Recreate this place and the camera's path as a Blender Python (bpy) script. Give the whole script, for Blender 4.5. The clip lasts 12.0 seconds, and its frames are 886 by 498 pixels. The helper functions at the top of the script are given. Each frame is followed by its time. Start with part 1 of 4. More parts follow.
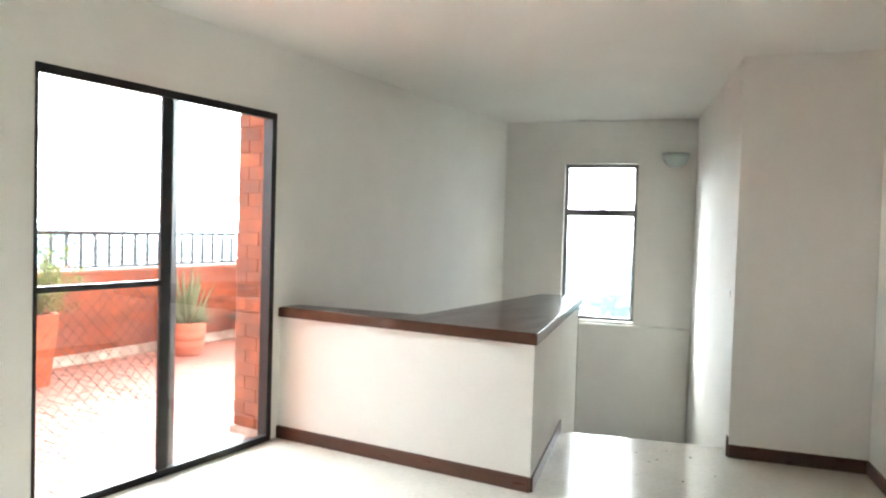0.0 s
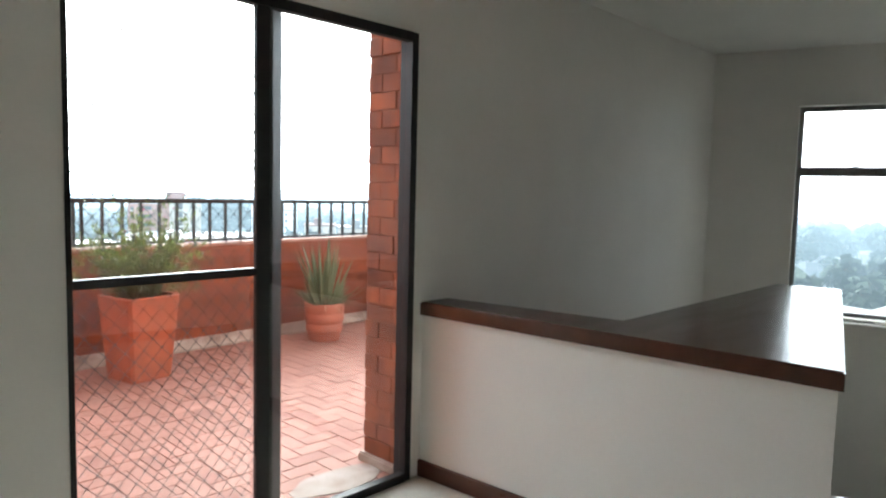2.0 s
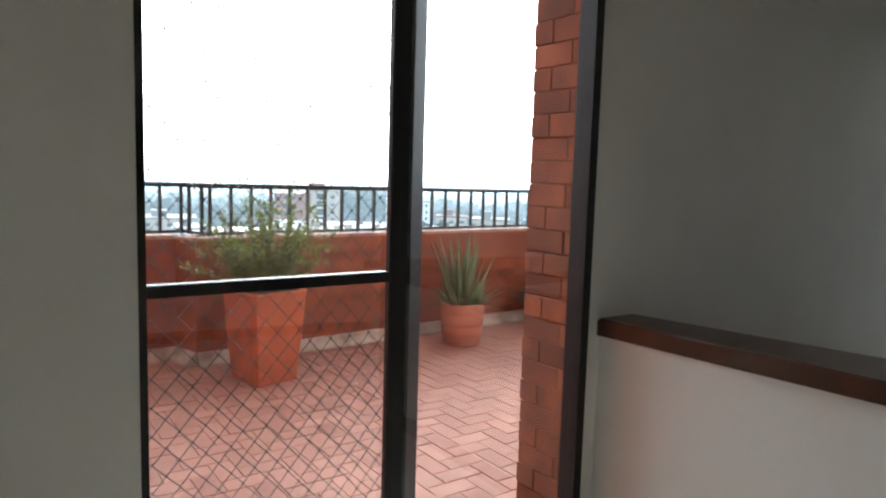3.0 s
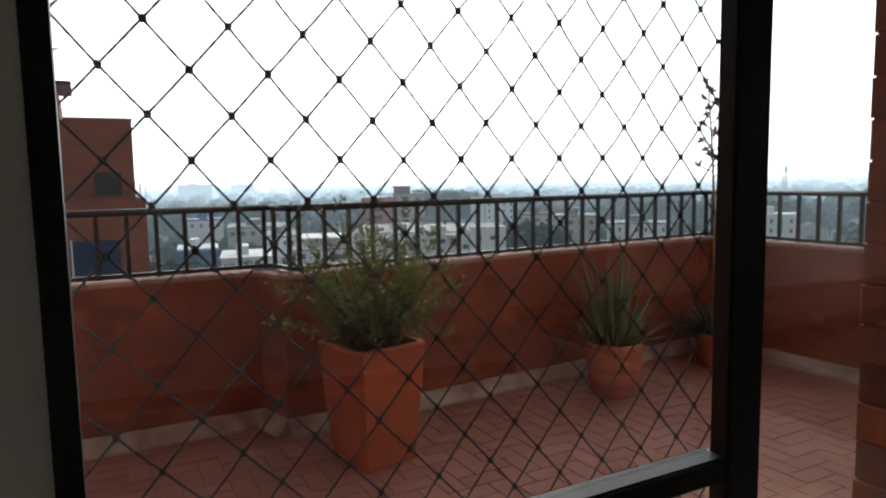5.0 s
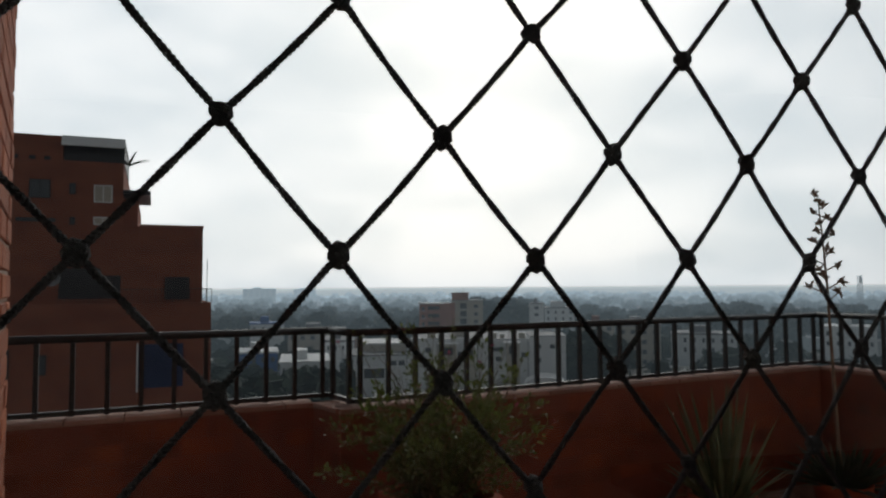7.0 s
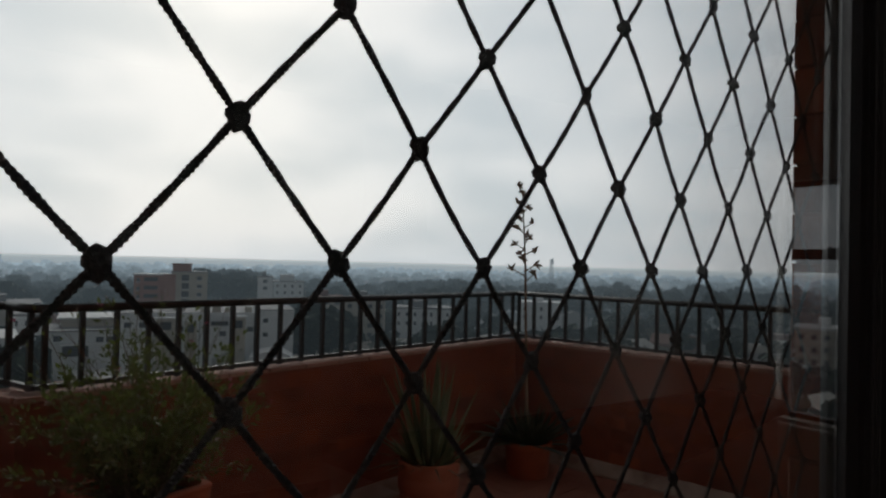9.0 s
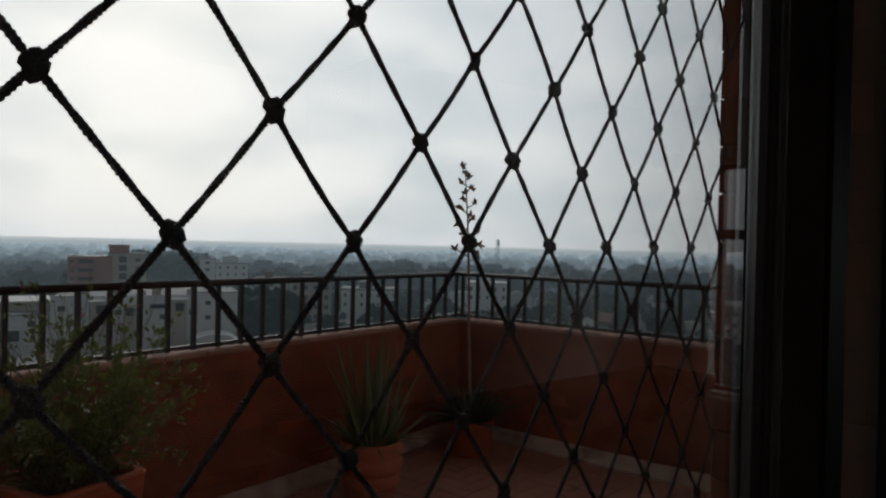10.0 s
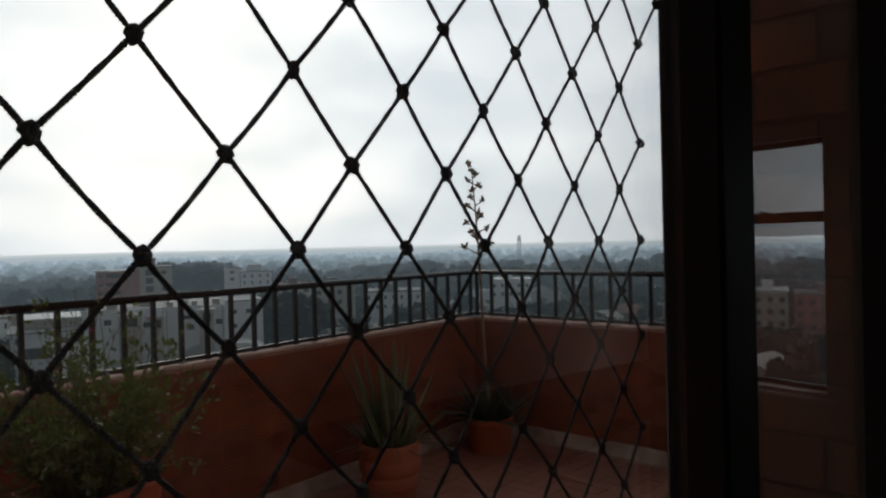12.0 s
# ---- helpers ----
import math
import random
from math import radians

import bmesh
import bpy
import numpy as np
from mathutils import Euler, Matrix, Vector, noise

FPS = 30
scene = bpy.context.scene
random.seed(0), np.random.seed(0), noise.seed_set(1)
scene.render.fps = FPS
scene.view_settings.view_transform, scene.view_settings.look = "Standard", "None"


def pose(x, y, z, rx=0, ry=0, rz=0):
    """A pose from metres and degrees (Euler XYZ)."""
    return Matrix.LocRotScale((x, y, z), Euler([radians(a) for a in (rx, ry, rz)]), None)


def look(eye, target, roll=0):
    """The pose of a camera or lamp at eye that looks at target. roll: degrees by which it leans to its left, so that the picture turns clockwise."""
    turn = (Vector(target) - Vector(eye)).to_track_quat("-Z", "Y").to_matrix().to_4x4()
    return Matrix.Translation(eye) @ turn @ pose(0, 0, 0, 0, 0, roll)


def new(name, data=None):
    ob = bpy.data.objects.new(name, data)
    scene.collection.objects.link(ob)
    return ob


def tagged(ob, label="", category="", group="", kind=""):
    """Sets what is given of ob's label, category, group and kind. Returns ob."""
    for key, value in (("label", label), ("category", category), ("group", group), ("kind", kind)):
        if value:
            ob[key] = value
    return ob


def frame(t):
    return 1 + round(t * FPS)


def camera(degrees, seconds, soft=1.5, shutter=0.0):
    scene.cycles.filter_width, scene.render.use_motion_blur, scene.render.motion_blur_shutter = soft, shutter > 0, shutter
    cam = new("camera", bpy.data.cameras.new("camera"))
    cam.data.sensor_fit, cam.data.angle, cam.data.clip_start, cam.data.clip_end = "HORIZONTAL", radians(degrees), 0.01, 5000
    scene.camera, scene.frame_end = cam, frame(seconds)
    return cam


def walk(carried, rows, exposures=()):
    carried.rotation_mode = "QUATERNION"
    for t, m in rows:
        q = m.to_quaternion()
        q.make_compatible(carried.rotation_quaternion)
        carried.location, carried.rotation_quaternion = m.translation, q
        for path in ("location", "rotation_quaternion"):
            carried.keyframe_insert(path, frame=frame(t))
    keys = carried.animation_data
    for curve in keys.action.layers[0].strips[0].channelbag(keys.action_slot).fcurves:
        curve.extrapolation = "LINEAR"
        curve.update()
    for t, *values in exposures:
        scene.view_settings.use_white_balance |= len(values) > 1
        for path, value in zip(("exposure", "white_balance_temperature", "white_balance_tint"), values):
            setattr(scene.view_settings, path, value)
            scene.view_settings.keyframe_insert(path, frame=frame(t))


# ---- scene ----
cam = camera(66.4, 12.0, soft=2.2)
PATH = [
    (0, (-1.695, -3.292, 1.437), (0.01, -2.249, 1.375), 1.7),
    (0.5, (-1.473, -3.068, 1.428), (0.298, -2.154, 1.257), 0.5),
    (1, (-1.158, -2.912, 1.44), (0.521, -1.843, 1.248), 1.9),
    (1.5, (-0.93, -2.625, 1.424), (0.636, -1.39, 1.277), 1.6),
    (2, (-0.716, -2.372, 1.42), (0.719, -0.989, 1.25), 1.4),
    (2.5, (-0.444, -1.99, 1.394), (0.768, -0.414, 1.171), 2.3),
    (2.7, (-0.394, -1.878, 1.374), (0.782, -0.272, 1.157), 2.0),
    (4.5, (-0.023, -0.829, 1.41), (1.013, 0.871, 1.222), 0.5),
    (5, (0.019, -0.554, 1.436), (0.948, 1.205, 1.229), -1.0),
    (5.5, (0.119, -0.332, 1.443), (0.832, 1.533, 1.337), -1.0),
    (6, (0.157, -0.204, 1.474), (0.667, 1.728, 1.401), -0.6),
    (6.5, (0.13, -0.165, 1.508), (0.737, 1.739, 1.602), -0.6),
    (7, (0.12, -0.14, 1.52), (0.902, 1.697, 1.628), -0.4),
    (9, (0.182, -0.104, 1.53), (1.608, 1.298, 1.569), 1.4),
    (9.5, (0.198, -0.105, 1.527), (1.667, 1.253, 1.519), 1.6),
    (10, (0.21, -0.113, 1.528), (1.742, 1.172, 1.514), 1.3),
    (10.5, (0.223, -0.122, 1.528), (1.771, 1.144, 1.523), 0.6),
    (11, (0.249, -0.138, 1.527), (1.83, 1.087, 1.522), 0.4),
    (11.5, (0.264, -0.159, 1.528), (1.852, 1.058, 1.548), 0.7),
    (12, (0.26, -0.173, 1.53), (1.751, 1.16, 1.513), -1.4),
]
walk(cam, [(t, look(e, g, r)) for t, e, g, r in PATH],
     exposures=[(0, 4.62, 6050, 4), (0.6, 3.93, 6050, 4), (1.5, 3.18, 6000, 4), (2, 3.0, 6000, 4), (2.5, 2.75, 6000, 5), (4.5, 1.2, 6350, 8), (5.5, 0.05, 6450, 10), (6.5, -0.7, 6500, 10), (7.2, -0.85, 6500, 10), (9, -1.08, 6500, 10), (10.5, -0.95, 6500, 10), (12, -0.76, 6500, 10)])

# ---- world and sun ----
SUN_TURN, SUN_UP = 26.0, 26.0  # degrees right of +y, and above the horizon
world = bpy.data.worlds.new("sky")
scene.world = world
world.use_nodes = True
wt = world.node_tree
wt.nodes.clear()
w_out = wt.nodes.new("ShaderNodeOutputWorld")
w_bg = wt.nodes.new("ShaderNodeBackground")
w_sky = wt.nodes.new("ShaderNodeTexSky")
w_sky.sky_type, w_sky.sun_disc = "NISHITA", False
w_sky.sun_elevation, w_sky.sun_rotation = radians(SUN_UP), radians(SUN_TURN)
w_sky.air_density, w_sky.dust_density = 1.0, 4.0
w_co = wt.nodes.new("ShaderNodeTexCoord")
w_map = wt.nodes.new("ShaderNodeMapping")
w_map.inputs["Scale"].default_value = (1.6, 1.6, 4.0)
w_noise = wt.nodes.new("ShaderNodeTexNoise")
w_noise.inputs["Scale"].default_value, w_noise.inputs["Detail"].default_value = 2.3, 7.0
w_ramp = wt.nodes.new("ShaderNodeValToRGB")
w_ramp.color_ramp.elements[0].position, w_ramp.color_ramp.elements[0].color = 0.36, (6.8, 7.5, 8.0, 1)
w_ramp.color_ramp.elements[1].position, w_ramp.color_ramp.elements[1].color = 0.60, (9.6, 9.8, 9.95, 1)
w_mix = wt.nodes.new("ShaderNodeMix")
w_mix.data_type = "RGBA"
w_mix.inputs["Factor"].default_value = 0.94
wt.links.new(w_co.outputs["Generated"], w_map.inputs["Vector"])
wt.links.new(w_map.outputs["Vector"], w_noise.inputs["Vector"])
wt.links.new(w_noise.outputs["Fac"], w_ramp.inputs["Fac"])
wt.links.new(w_sky.outputs["Color"], w_mix.inputs["A"])
wt.links.new(w_ramp.outputs["Color"], w_mix.inputs["B"])
w_dot = wt.nodes.new("ShaderNodeVectorMath")
w_dot.operation = "DOT_PRODUCT"
w_dot.inputs[1].default_value = (math.sin(radians(SUN_TURN)) * math.cos(radians(SUN_UP)), math.cos(radians(SUN_TURN)) * math.cos(radians(SUN_UP)), math.sin(radians(SUN_UP)))
w_halo = wt.nodes.new("ShaderNodeMapRange")
w_halo.interpolation_type = "SMOOTHSTEP"
w_halo.inputs["From Min"].default_value, w_halo.inputs["From Max"].default_value = 0.25, 0.86
w_halo.inputs["To Min"].default_value, w_halo.inputs["To Max"].default_value = 0.08, 1.62
# pale haze low over the horizon all round, thinning out with height
w_sep = wt.nodes.new("ShaderNodeSeparateXYZ")
w_low = wt.nodes.new("ShaderNodeMapRange")
w_low.interpolation_type = "SMOOTHSTEP"
w_low.inputs["From Min"].default_value, w_low.inputs["From Max"].default_value = 0.05, 0.5
w_low.inputs["To Min"].default_value, w_low.inputs["To Max"].default_value = 0.47, 0.08
w_high = wt.nodes.new("ShaderNodeMapRange")
w_high.interpolation_type = "SMOOTHSTEP"
w_high.inputs["From Min"].default_value, w_high.inputs["From Max"].default_value = 0.45, 0.9
w_high.inputs["To Min"].default_value, w_high.inputs["To Max"].default_value = 1.0, 0.3
w_dim = wt.nodes.new("ShaderNodeMath")
w_dim.operation = "MULTIPLY"
w_max = wt.nodes.new("ShaderNodeMath")
w_max.operation = "MAXIMUM"
wt.links.new(w_co.outputs["Generated"], w_sep.inputs["Vector"])
wt.links.new(w_sep.outputs["Z"], w_low.inputs["Value"])
w_scale = wt.nodes.new("ShaderNodeVectorMath")
w_scale.operation = "SCALE"
wt.links.new(w_co.outputs["Generated"], w_dot.inputs[0])
wt.links.new(w_dot.outputs["Value"], w_halo.inputs["Value"])
wt.links.new(w_mix.outputs["Result"], w_scale.inputs[0])
wt.links.new(w_sep.outputs["Z"], w_high.inputs["Value"])
wt.links.new(w_halo.outputs["Result"], w_dim.inputs[0])
wt.links.new(w_high.outputs["Result"], w_dim.inputs[1])
wt.links.new(w_dim.outputs[0], w_max.inputs[0])
wt.links.new(w_low.outputs["Result"], w_max.inputs[1])
wt.links.new(w_max.outputs[0], w_scale.inputs["Scale"])
wt.links.new(w_scale.outputs["Vector"], w_bg.inputs["Color"])
wt.links.new(w_bg.outputs["Background"], w_out.inputs["Surface"])
w_bg.inputs["Strength"].default_value = 0.12

sun = new("sun", bpy.data.lights.new("sun", "SUN"))
sun.data.energy, sun.data.angle, sun.data.color = 0.36, radians(14), (1.0, 0.95, 0.88)
a_s, e_s = radians(SUN_TURN), radians(SUN_UP)
sun.matrix_world = look((math.sin(a_s) * 40, math.cos(a_s) * 40, math.tan(e_s) * 40), (0, 0, 0))


# ---- materials ----
def material(name, colour, rough=0.6, second=None, scale=6.0, grain=60.0, bump=0.1, metal=0.0, vary=0.0, stretch=(1, 1, 1), contrast=(0.35, 0.65), spec=0.5, speck=0.14):
    """A painted, fired or natural surface: two tones in large stains, fine grain, relief, and a change from piece to piece."""
    m = bpy.data.materials.new(name)
    m.use_nodes = True
    nt = m.node_tree
    bs = nt.nodes["Principled BSDF"]
    bs.inputs["Metallic"].default_value = metal
    bs.inputs["Specular IOR Level"].default_value = spec
    second = second or tuple(c * 0.8 for c in colour)
    co = nt.nodes.new("ShaderNodeTexCoord")
    mp = nt.nodes.new("ShaderNodeMapping")
    mp.inputs["Scale"].default_value = stretch
    nt.links.new(co.outputs["Object"], mp.inputs["Vector"])
    info = nt.nodes.new("ShaderNodeObjectInfo")
    big = nt.nodes.new("ShaderNodeTexNoise")
    big.noise_dimensions = "4D"
    big.inputs["Scale"].default_value, big.inputs["Detail"].default_value = scale, 5.0
    off = nt.nodes.new("ShaderNodeMath")
    off.operation = "MULTIPLY"
    off.inputs[1].default_value = 40.0 if vary else 0.0
    nt.links.new(info.outputs["Random"], off.inputs[0])
    nt.links.new(off.outputs[0], big.inputs["W"])
    nt.links.new(mp.outputs["Vector"], big.inputs["Vector"])
    ramp = nt.nodes.new("ShaderNodeMapRange")
    ramp.inputs["From Min"].default_value, ramp.inputs["From Max"].default_value = contrast
    nt.links.new(big.outputs["Fac"], ramp.inputs["Value"])
    mix = nt.nodes.new("ShaderNodeMix")
    mix.data_type = "RGBA"
    mix.inputs["A"].default_value, mix.inputs["B"].default_value = (*colour, 1), (*second, 1)
    nt.links.new(ramp.outputs["Result"], mix.inputs["Factor"])
    fine = nt.nodes.new("ShaderNodeTexNoise")
    fine.inputs["Scale"].default_value, fine.inputs["Detail"].default_value = grain, 4.0
    nt.links.new(mp.outputs["Vector"], fine.inputs["Vector"])
    val = nt.nodes.new("ShaderNodeMapRange")
    val.inputs["To Min"].default_value, val.inputs["To Max"].default_value = 1 - speck, 1 + speck * 0.86
    nt.links.new(fine.outputs["Fac"], val.inputs["Value"])
    rnd = nt.nodes.new("ShaderNodeMapRange")
    rnd.inputs["To Min"].default_value, rnd.inputs["To Max"].default_value = 1 - vary, 1 + vary
    nt.links.new(info.outputs["Random"], rnd.inputs["Value"])
    mul = nt.nodes.new("ShaderNodeMath")
    mul.operation = "MULTIPLY"
    nt.links.new(val.outputs["Result"], mul.inputs[0])
    nt.links.new(rnd.outputs["Result"], mul.inputs[1])
    sc = nt.nodes.new("ShaderNodeVectorMath")
    sc.operation = "SCALE"
    nt.links.new(mix.outputs["Result"], sc.inputs[0])
    nt.links.new(mul.outputs[0], sc.inputs["Scale"])
    nt.links.new(sc.outputs["Vector"], bs.inputs["Base Color"])
    ro = nt.nodes.new("ShaderNodeMapRange")
    ro.inputs["To Min"].default_value, ro.inputs["To Max"].default_value = max(rough - 0.1, 0.03), min(rough + 0.1, 1)
    nt.links.new(big.outputs["Fac"], ro.inputs["Value"])
    nt.links.new(ro.outputs["Result"], bs.inputs["Roughness"])
    if bump:
        bp = nt.nodes.new("ShaderNodeBump")
        bp.inputs["Strength"].default_value, bp.inputs["Distance"].default_value = bump, 0.01
        nt.links.new(fine.outputs["Fac"], bp.inputs["Height"])
        nt.links.new(bp.outputs["Normal"], bs.inputs["Normal"])
    return m


def glass_material(name, tint=(0.97, 0.98, 0.98)):
    """Clear window glass, a few millimetres thin: what passes goes straight on, and Fresnel sets how much it mirrors."""
    m = bpy.data.materials.new(name)
    m.use_nodes = True
    nt = m.node_tree
    nt.nodes.clear()
    out = nt.nodes.new("ShaderNodeOutputMaterial")
    tr = nt.nodes.new("ShaderNodeBsdfTransparent")
    tr.inputs["Color"].default_value = (*tint, 1)
    gl = nt.nodes.new("ShaderNodeBsdfGlossy")
    gl.inputs["Roughness"].default_value = 0.0
    lw = nt.nodes.new("ShaderNodeLayerWeight")
    lw.inputs["Blend"].default_value = 0.5
    pw = nt.nodes.new("ShaderNodeMath")
    pw.operation = "POWER"
    pw.inputs[1].default_value = 4.0
    fr = nt.nodes.new("ShaderNodeMapRange")
    fr.inputs["To Min"].default_value, fr.inputs["To Max"].default_value = 0.05, 0.92
    nt.links.new(lw.outputs["Facing"], pw.inputs[0])
    nt.links.new(pw.outputs[0], fr.inputs["Value"])
    mx = nt.nodes.new("ShaderNodeMixShader")
    nt.links.new(fr.outputs["Result"], mx.inputs["Fac"])
    nt.links.new(tr.outputs["BSDF"], mx.inputs[1])
    nt.links.new(gl.outputs["BSDF"], mx.inputs[2])
    nt.links.new(mx.outputs["Shader"], out.inputs["Surface"])
    return m


M_PLASTER = material("white_plaster", (0.80, 0.775, 0.73), 0.75, (0.75, 0.725, 0.68), 1.3, 60, 0.025, speck=0.025)
M_CEILING = material("ceiling_paint", (0.81, 0.79, 0.75), 0.85, (0.77, 0.75, 0.71), 0.9, 60, 0.025, speck=0.02)
M_FLOOR = material("polished_cream_stone", (0.64, 0.61, 0.54), 0.17, (0.55, 0.51, 0.43), 2.2, 35, 0.01, contrast=(0.4, 0.7))
M_WOOD = material("dark_varnished_wood", (0.095, 0.036, 0.021), 0.30, (0.075, 0.029, 0.017), 3.0, 40, 0.02, stretch=(2, 2, 9))
M_CAPWOOD = material("dark_varnished_cap_wood", (0.085, 0.036, 0.022), 0.22, (0.065, 0.028, 0.018), 2.0, 26, 0.015, stretch=(1.2, 7, 7))
M_BLACK = material("black_painted_metal", (0.012, 0.012, 0.014), 0.5, (0.02, 0.019, 0.019), 8, 120, 0.04, spec=0.3)
M_RAIL = material("black_painted_iron", (0.014, 0.016, 0.018), 0.45, (0.03, 0.026, 0.022), 14, 120, 0.15)
M_ALU = material("aluminium", (0.20, 0.19, 0.18), 0.45, (0.16, 0.155, 0.15), 6, 150, 0.02, metal=0.4)
M_BRICK = material("fired_brick", (0.46, 0.132, 0.044), 0.85, (0.30, 0.080, 0.032), 6, 90, 0.25, vary=0.25)
M_PBRICK = material("parapet_brick", (0.30, 0.080, 0.031), 0.85, (0.165, 0.044, 0.022), 4, 60, 0.45, vary=0.2)
M_PIER = material("dark_fired_brick", (0.30, 0.086, 0.033), 0.85, (0.15, 0.046, 0.025), 6, 70, 0.16, vary=0.3)
M_PIERMORTAR = material("dark_mortar", (0.22, 0.085, 0.045), 0.95, (0.15, 0.06, 0.036), 20, 160, 0.4)
M_COPING = material("pale_coping_brick", (0.44, 0.27, 0.21), 0.85, (0.34, 0.19, 0.15), 6, 90, 0.3, vary=0.15)
M_MORTAR = material("brown_mortar", (0.42, 0.31, 0.23), 0.95, (0.27, 0.18, 0.13), 20, 160, 0.4)
M_PMORTAR = material("red_mortar", (0.27, 0.085, 0.05), 0.95, (0.21, 0.065, 0.04), 9, 120, 0.4)
M_TILE = material("terracotta_tile", (0.37, 0.175, 0.128), 0.75, (0.27, 0.118, 0.086), 3, 80, 0.15, vary=0.09, spec=0.3)
M_GROUT = material("grey_grout", (0.29, 0.145, 0.108), 0.95, (0.22, 0.11, 0.083), 9, 120, 0.3)
M_CEMENT = material("worn_cement", (0.36, 0.30, 0.26), 0.9, (0.25, 0.18, 0.15), 9, 70, 0.3)
M_KERB = material("whitish_mortar_skirting", (0.46, 0.38, 0.32), 0.9, (0.24, 0.17, 0.14), 7, 60, 0.35)
M_POT = material("orange_terracotta", (0.44, 0.11, 0.046), 0.8, (0.28, 0.078, 0.04), 7, 60, 0.35, contrast=(0.42, 0.72))
M_POT2 = material("terracotta_pot", (0.44, 0.15, 0.085), 0.7, (0.36, 0.11, 0.065), 5, 60, 0.2)
M_SOIL = material("soil", (0.05, 0.035, 0.025), 0.95, (0.03, 0.02, 0.015), 20, 90, 0.6)
M_LEAF = material("shrub_leaf", (0.13, 0.16, 0.05), 0.45, (0.075, 0.105, 0.033), 9, 60, 0.05, vary=0.1)
leaf_nodes = M_LEAF.node_tree
leaf_thin = leaf_nodes.nodes.new("ShaderNodeBsdfTranslucent")
leaf_thin.inputs["Color"].default_value = (0.20, 0.25, 0.06, 1)
leaf_mix = leaf_nodes.nodes.new("ShaderNodeMixShader")
leaf_mix.inputs["Fac"].default_value = 0.3
leaf_nodes.links.new(leaf_nodes.nodes["Principled BSDF"].outputs["BSDF"], leaf_mix.inputs[1])
leaf_nodes.links.new(leaf_thin.outputs["BSDF"], leaf_mix.inputs[2])
leaf_nodes.links.new(leaf_mix.outputs["Shader"], leaf_nodes.nodes["Material Output"].inputs["Surface"])
M_ALOE = material("aloe_leaf", (0.16, 0.20, 0.115), 0.45, (0.115, 0.155, 0.08), 9, 60, 0.05)
M_AGAVE = material("agave_leaf", (0.06, 0.085, 0.05), 0.5, (0.045, 0.06, 0.04), 9, 60, 0.05)
M_STEM = material("dry_stem", (0.20, 0.15, 0.09), 0.8, (0.14, 0.10, 0.06), 20, 90, 0.2)
M_STALK = material("dry_stalk", (0.30, 0.22, 0.15), 0.85, (0.2, 0.15, 0.1), 20, 90, 0.2)
M_FLOWER = material("pink_flower", (0.6, 0.12, 0.25), 0.6)
M_WHITEBIT = material("white_petal", (0.7, 0.66, 0.62), 0.7)
M_CORD = material("black_cord", (0.09, 0.088, 0.092), 0.9, (0.13, 0.125, 0.125), 200, 900, 0.8)
M_GLASS = glass_material("window_glass")
M_LAMP = material("frosted_glass_shade", (0.40, 0.44, 0.43), 0.3, (0.36, 0.395, 0.385), 5, 60, 0.0)
M_SWITCH = material("ivory_plastic", (0.62, 0.58, 0.50), 0.4)


# ---- helpers ----
def part(name, bm, mat, parent=None, label="", smooth=False):
    me = bpy.data.meshes.new(name)
    bmesh.ops.recalc_face_normals(bm, faces=bm.faces)
    if smooth:
        for f in bm.faces:
            f.smooth = True
    bm.to_mesh(me)
    bm.free()
    me.materials.append(mat)
    ob = new(name, me)
    ob.parent = parent
    if label:
        ob["label"] = label
    return ob


def piece(name, me, parent, m):
    ob = new(name, me)
    ob.parent = parent
    ob.matrix_basis = m
    return ob


def thing(name, label, category, at=(0, 0, 0), turn=0.0, group="", kind=""):
    ob = new(name)
    ob.matrix_basis = pose(*at, 0, 0, turn)
    return tagged(ob, label, category, group, kind)


def boxed(bm, x0, x1, y0, y1, z0, z1, m=None, bevel=0.0):
    vs = [bm.verts.new(Vector((x, y, z))) for z in (z0, z1) for y in (y0, y1) for x in (x0, x1)]
    fs = [bm.faces.new([vs[i] for i in q]) for q in ((0, 2, 3, 1), (4, 5, 7, 6), (0, 1, 5, 4), (2, 6, 7, 3), (0, 4, 6, 2), (1, 3, 7, 5))]
    if bevel:
        es = list({e for f in fs for e in f.edges})
        got = bmesh.ops.bevel(bm, geom=es, offset=bevel, segments=2, affect="EDGES")
        vs = list({v for f in got["faces"] for v in f.verts} | {v for v in vs if v.is_valid})
    if m is not None:
        bmesh.ops.transform(bm, matrix=m, verts=[v for v in vs if v.is_valid])
    return bm


def box(x0, x1, y0, y1, z0, z1, m=None, bevel=0.0):
    return boxed(bmesh.new(), x0, x1, y0, y1, z0, z1, m, bevel)


def prism(points, z0, z1, bm=None, bevel=0.0):
    """An upright solid over a plan of corners."""
    bm = bm or bmesh.new()
    low = [bm.verts.new((x, y, z0)) for x, y in points]
    top = [bm.verts.new((x, y, z1)) for x, y in points]
    n = len(points)
    bm.faces.new(low[::-1])
    f_top = bm.faces.new(top)
    for i in range(n):
        bm.faces.new((low[i], low[(i + 1) % n], top[(i + 1) % n], top[i]))
    if bevel:
        bmesh.ops.bevel(bm, geom=list(f_top.edges), offset=bevel, segments=3, affect="EDGES")
    return bm


def run(a, b, depth, z0, z1, bm=None, bevel=0.0):
    """A wall over the line a-b, its depth to the left of that way."""
    a, b = Vector(a), Vector(b)
    n = Vector((a.y - b.y, b.x - a.x)).normalized() * depth
    return prism([tuple(a), tuple(b), tuple(b + n), tuple(a + n)], z0, z1, bm, bevel)


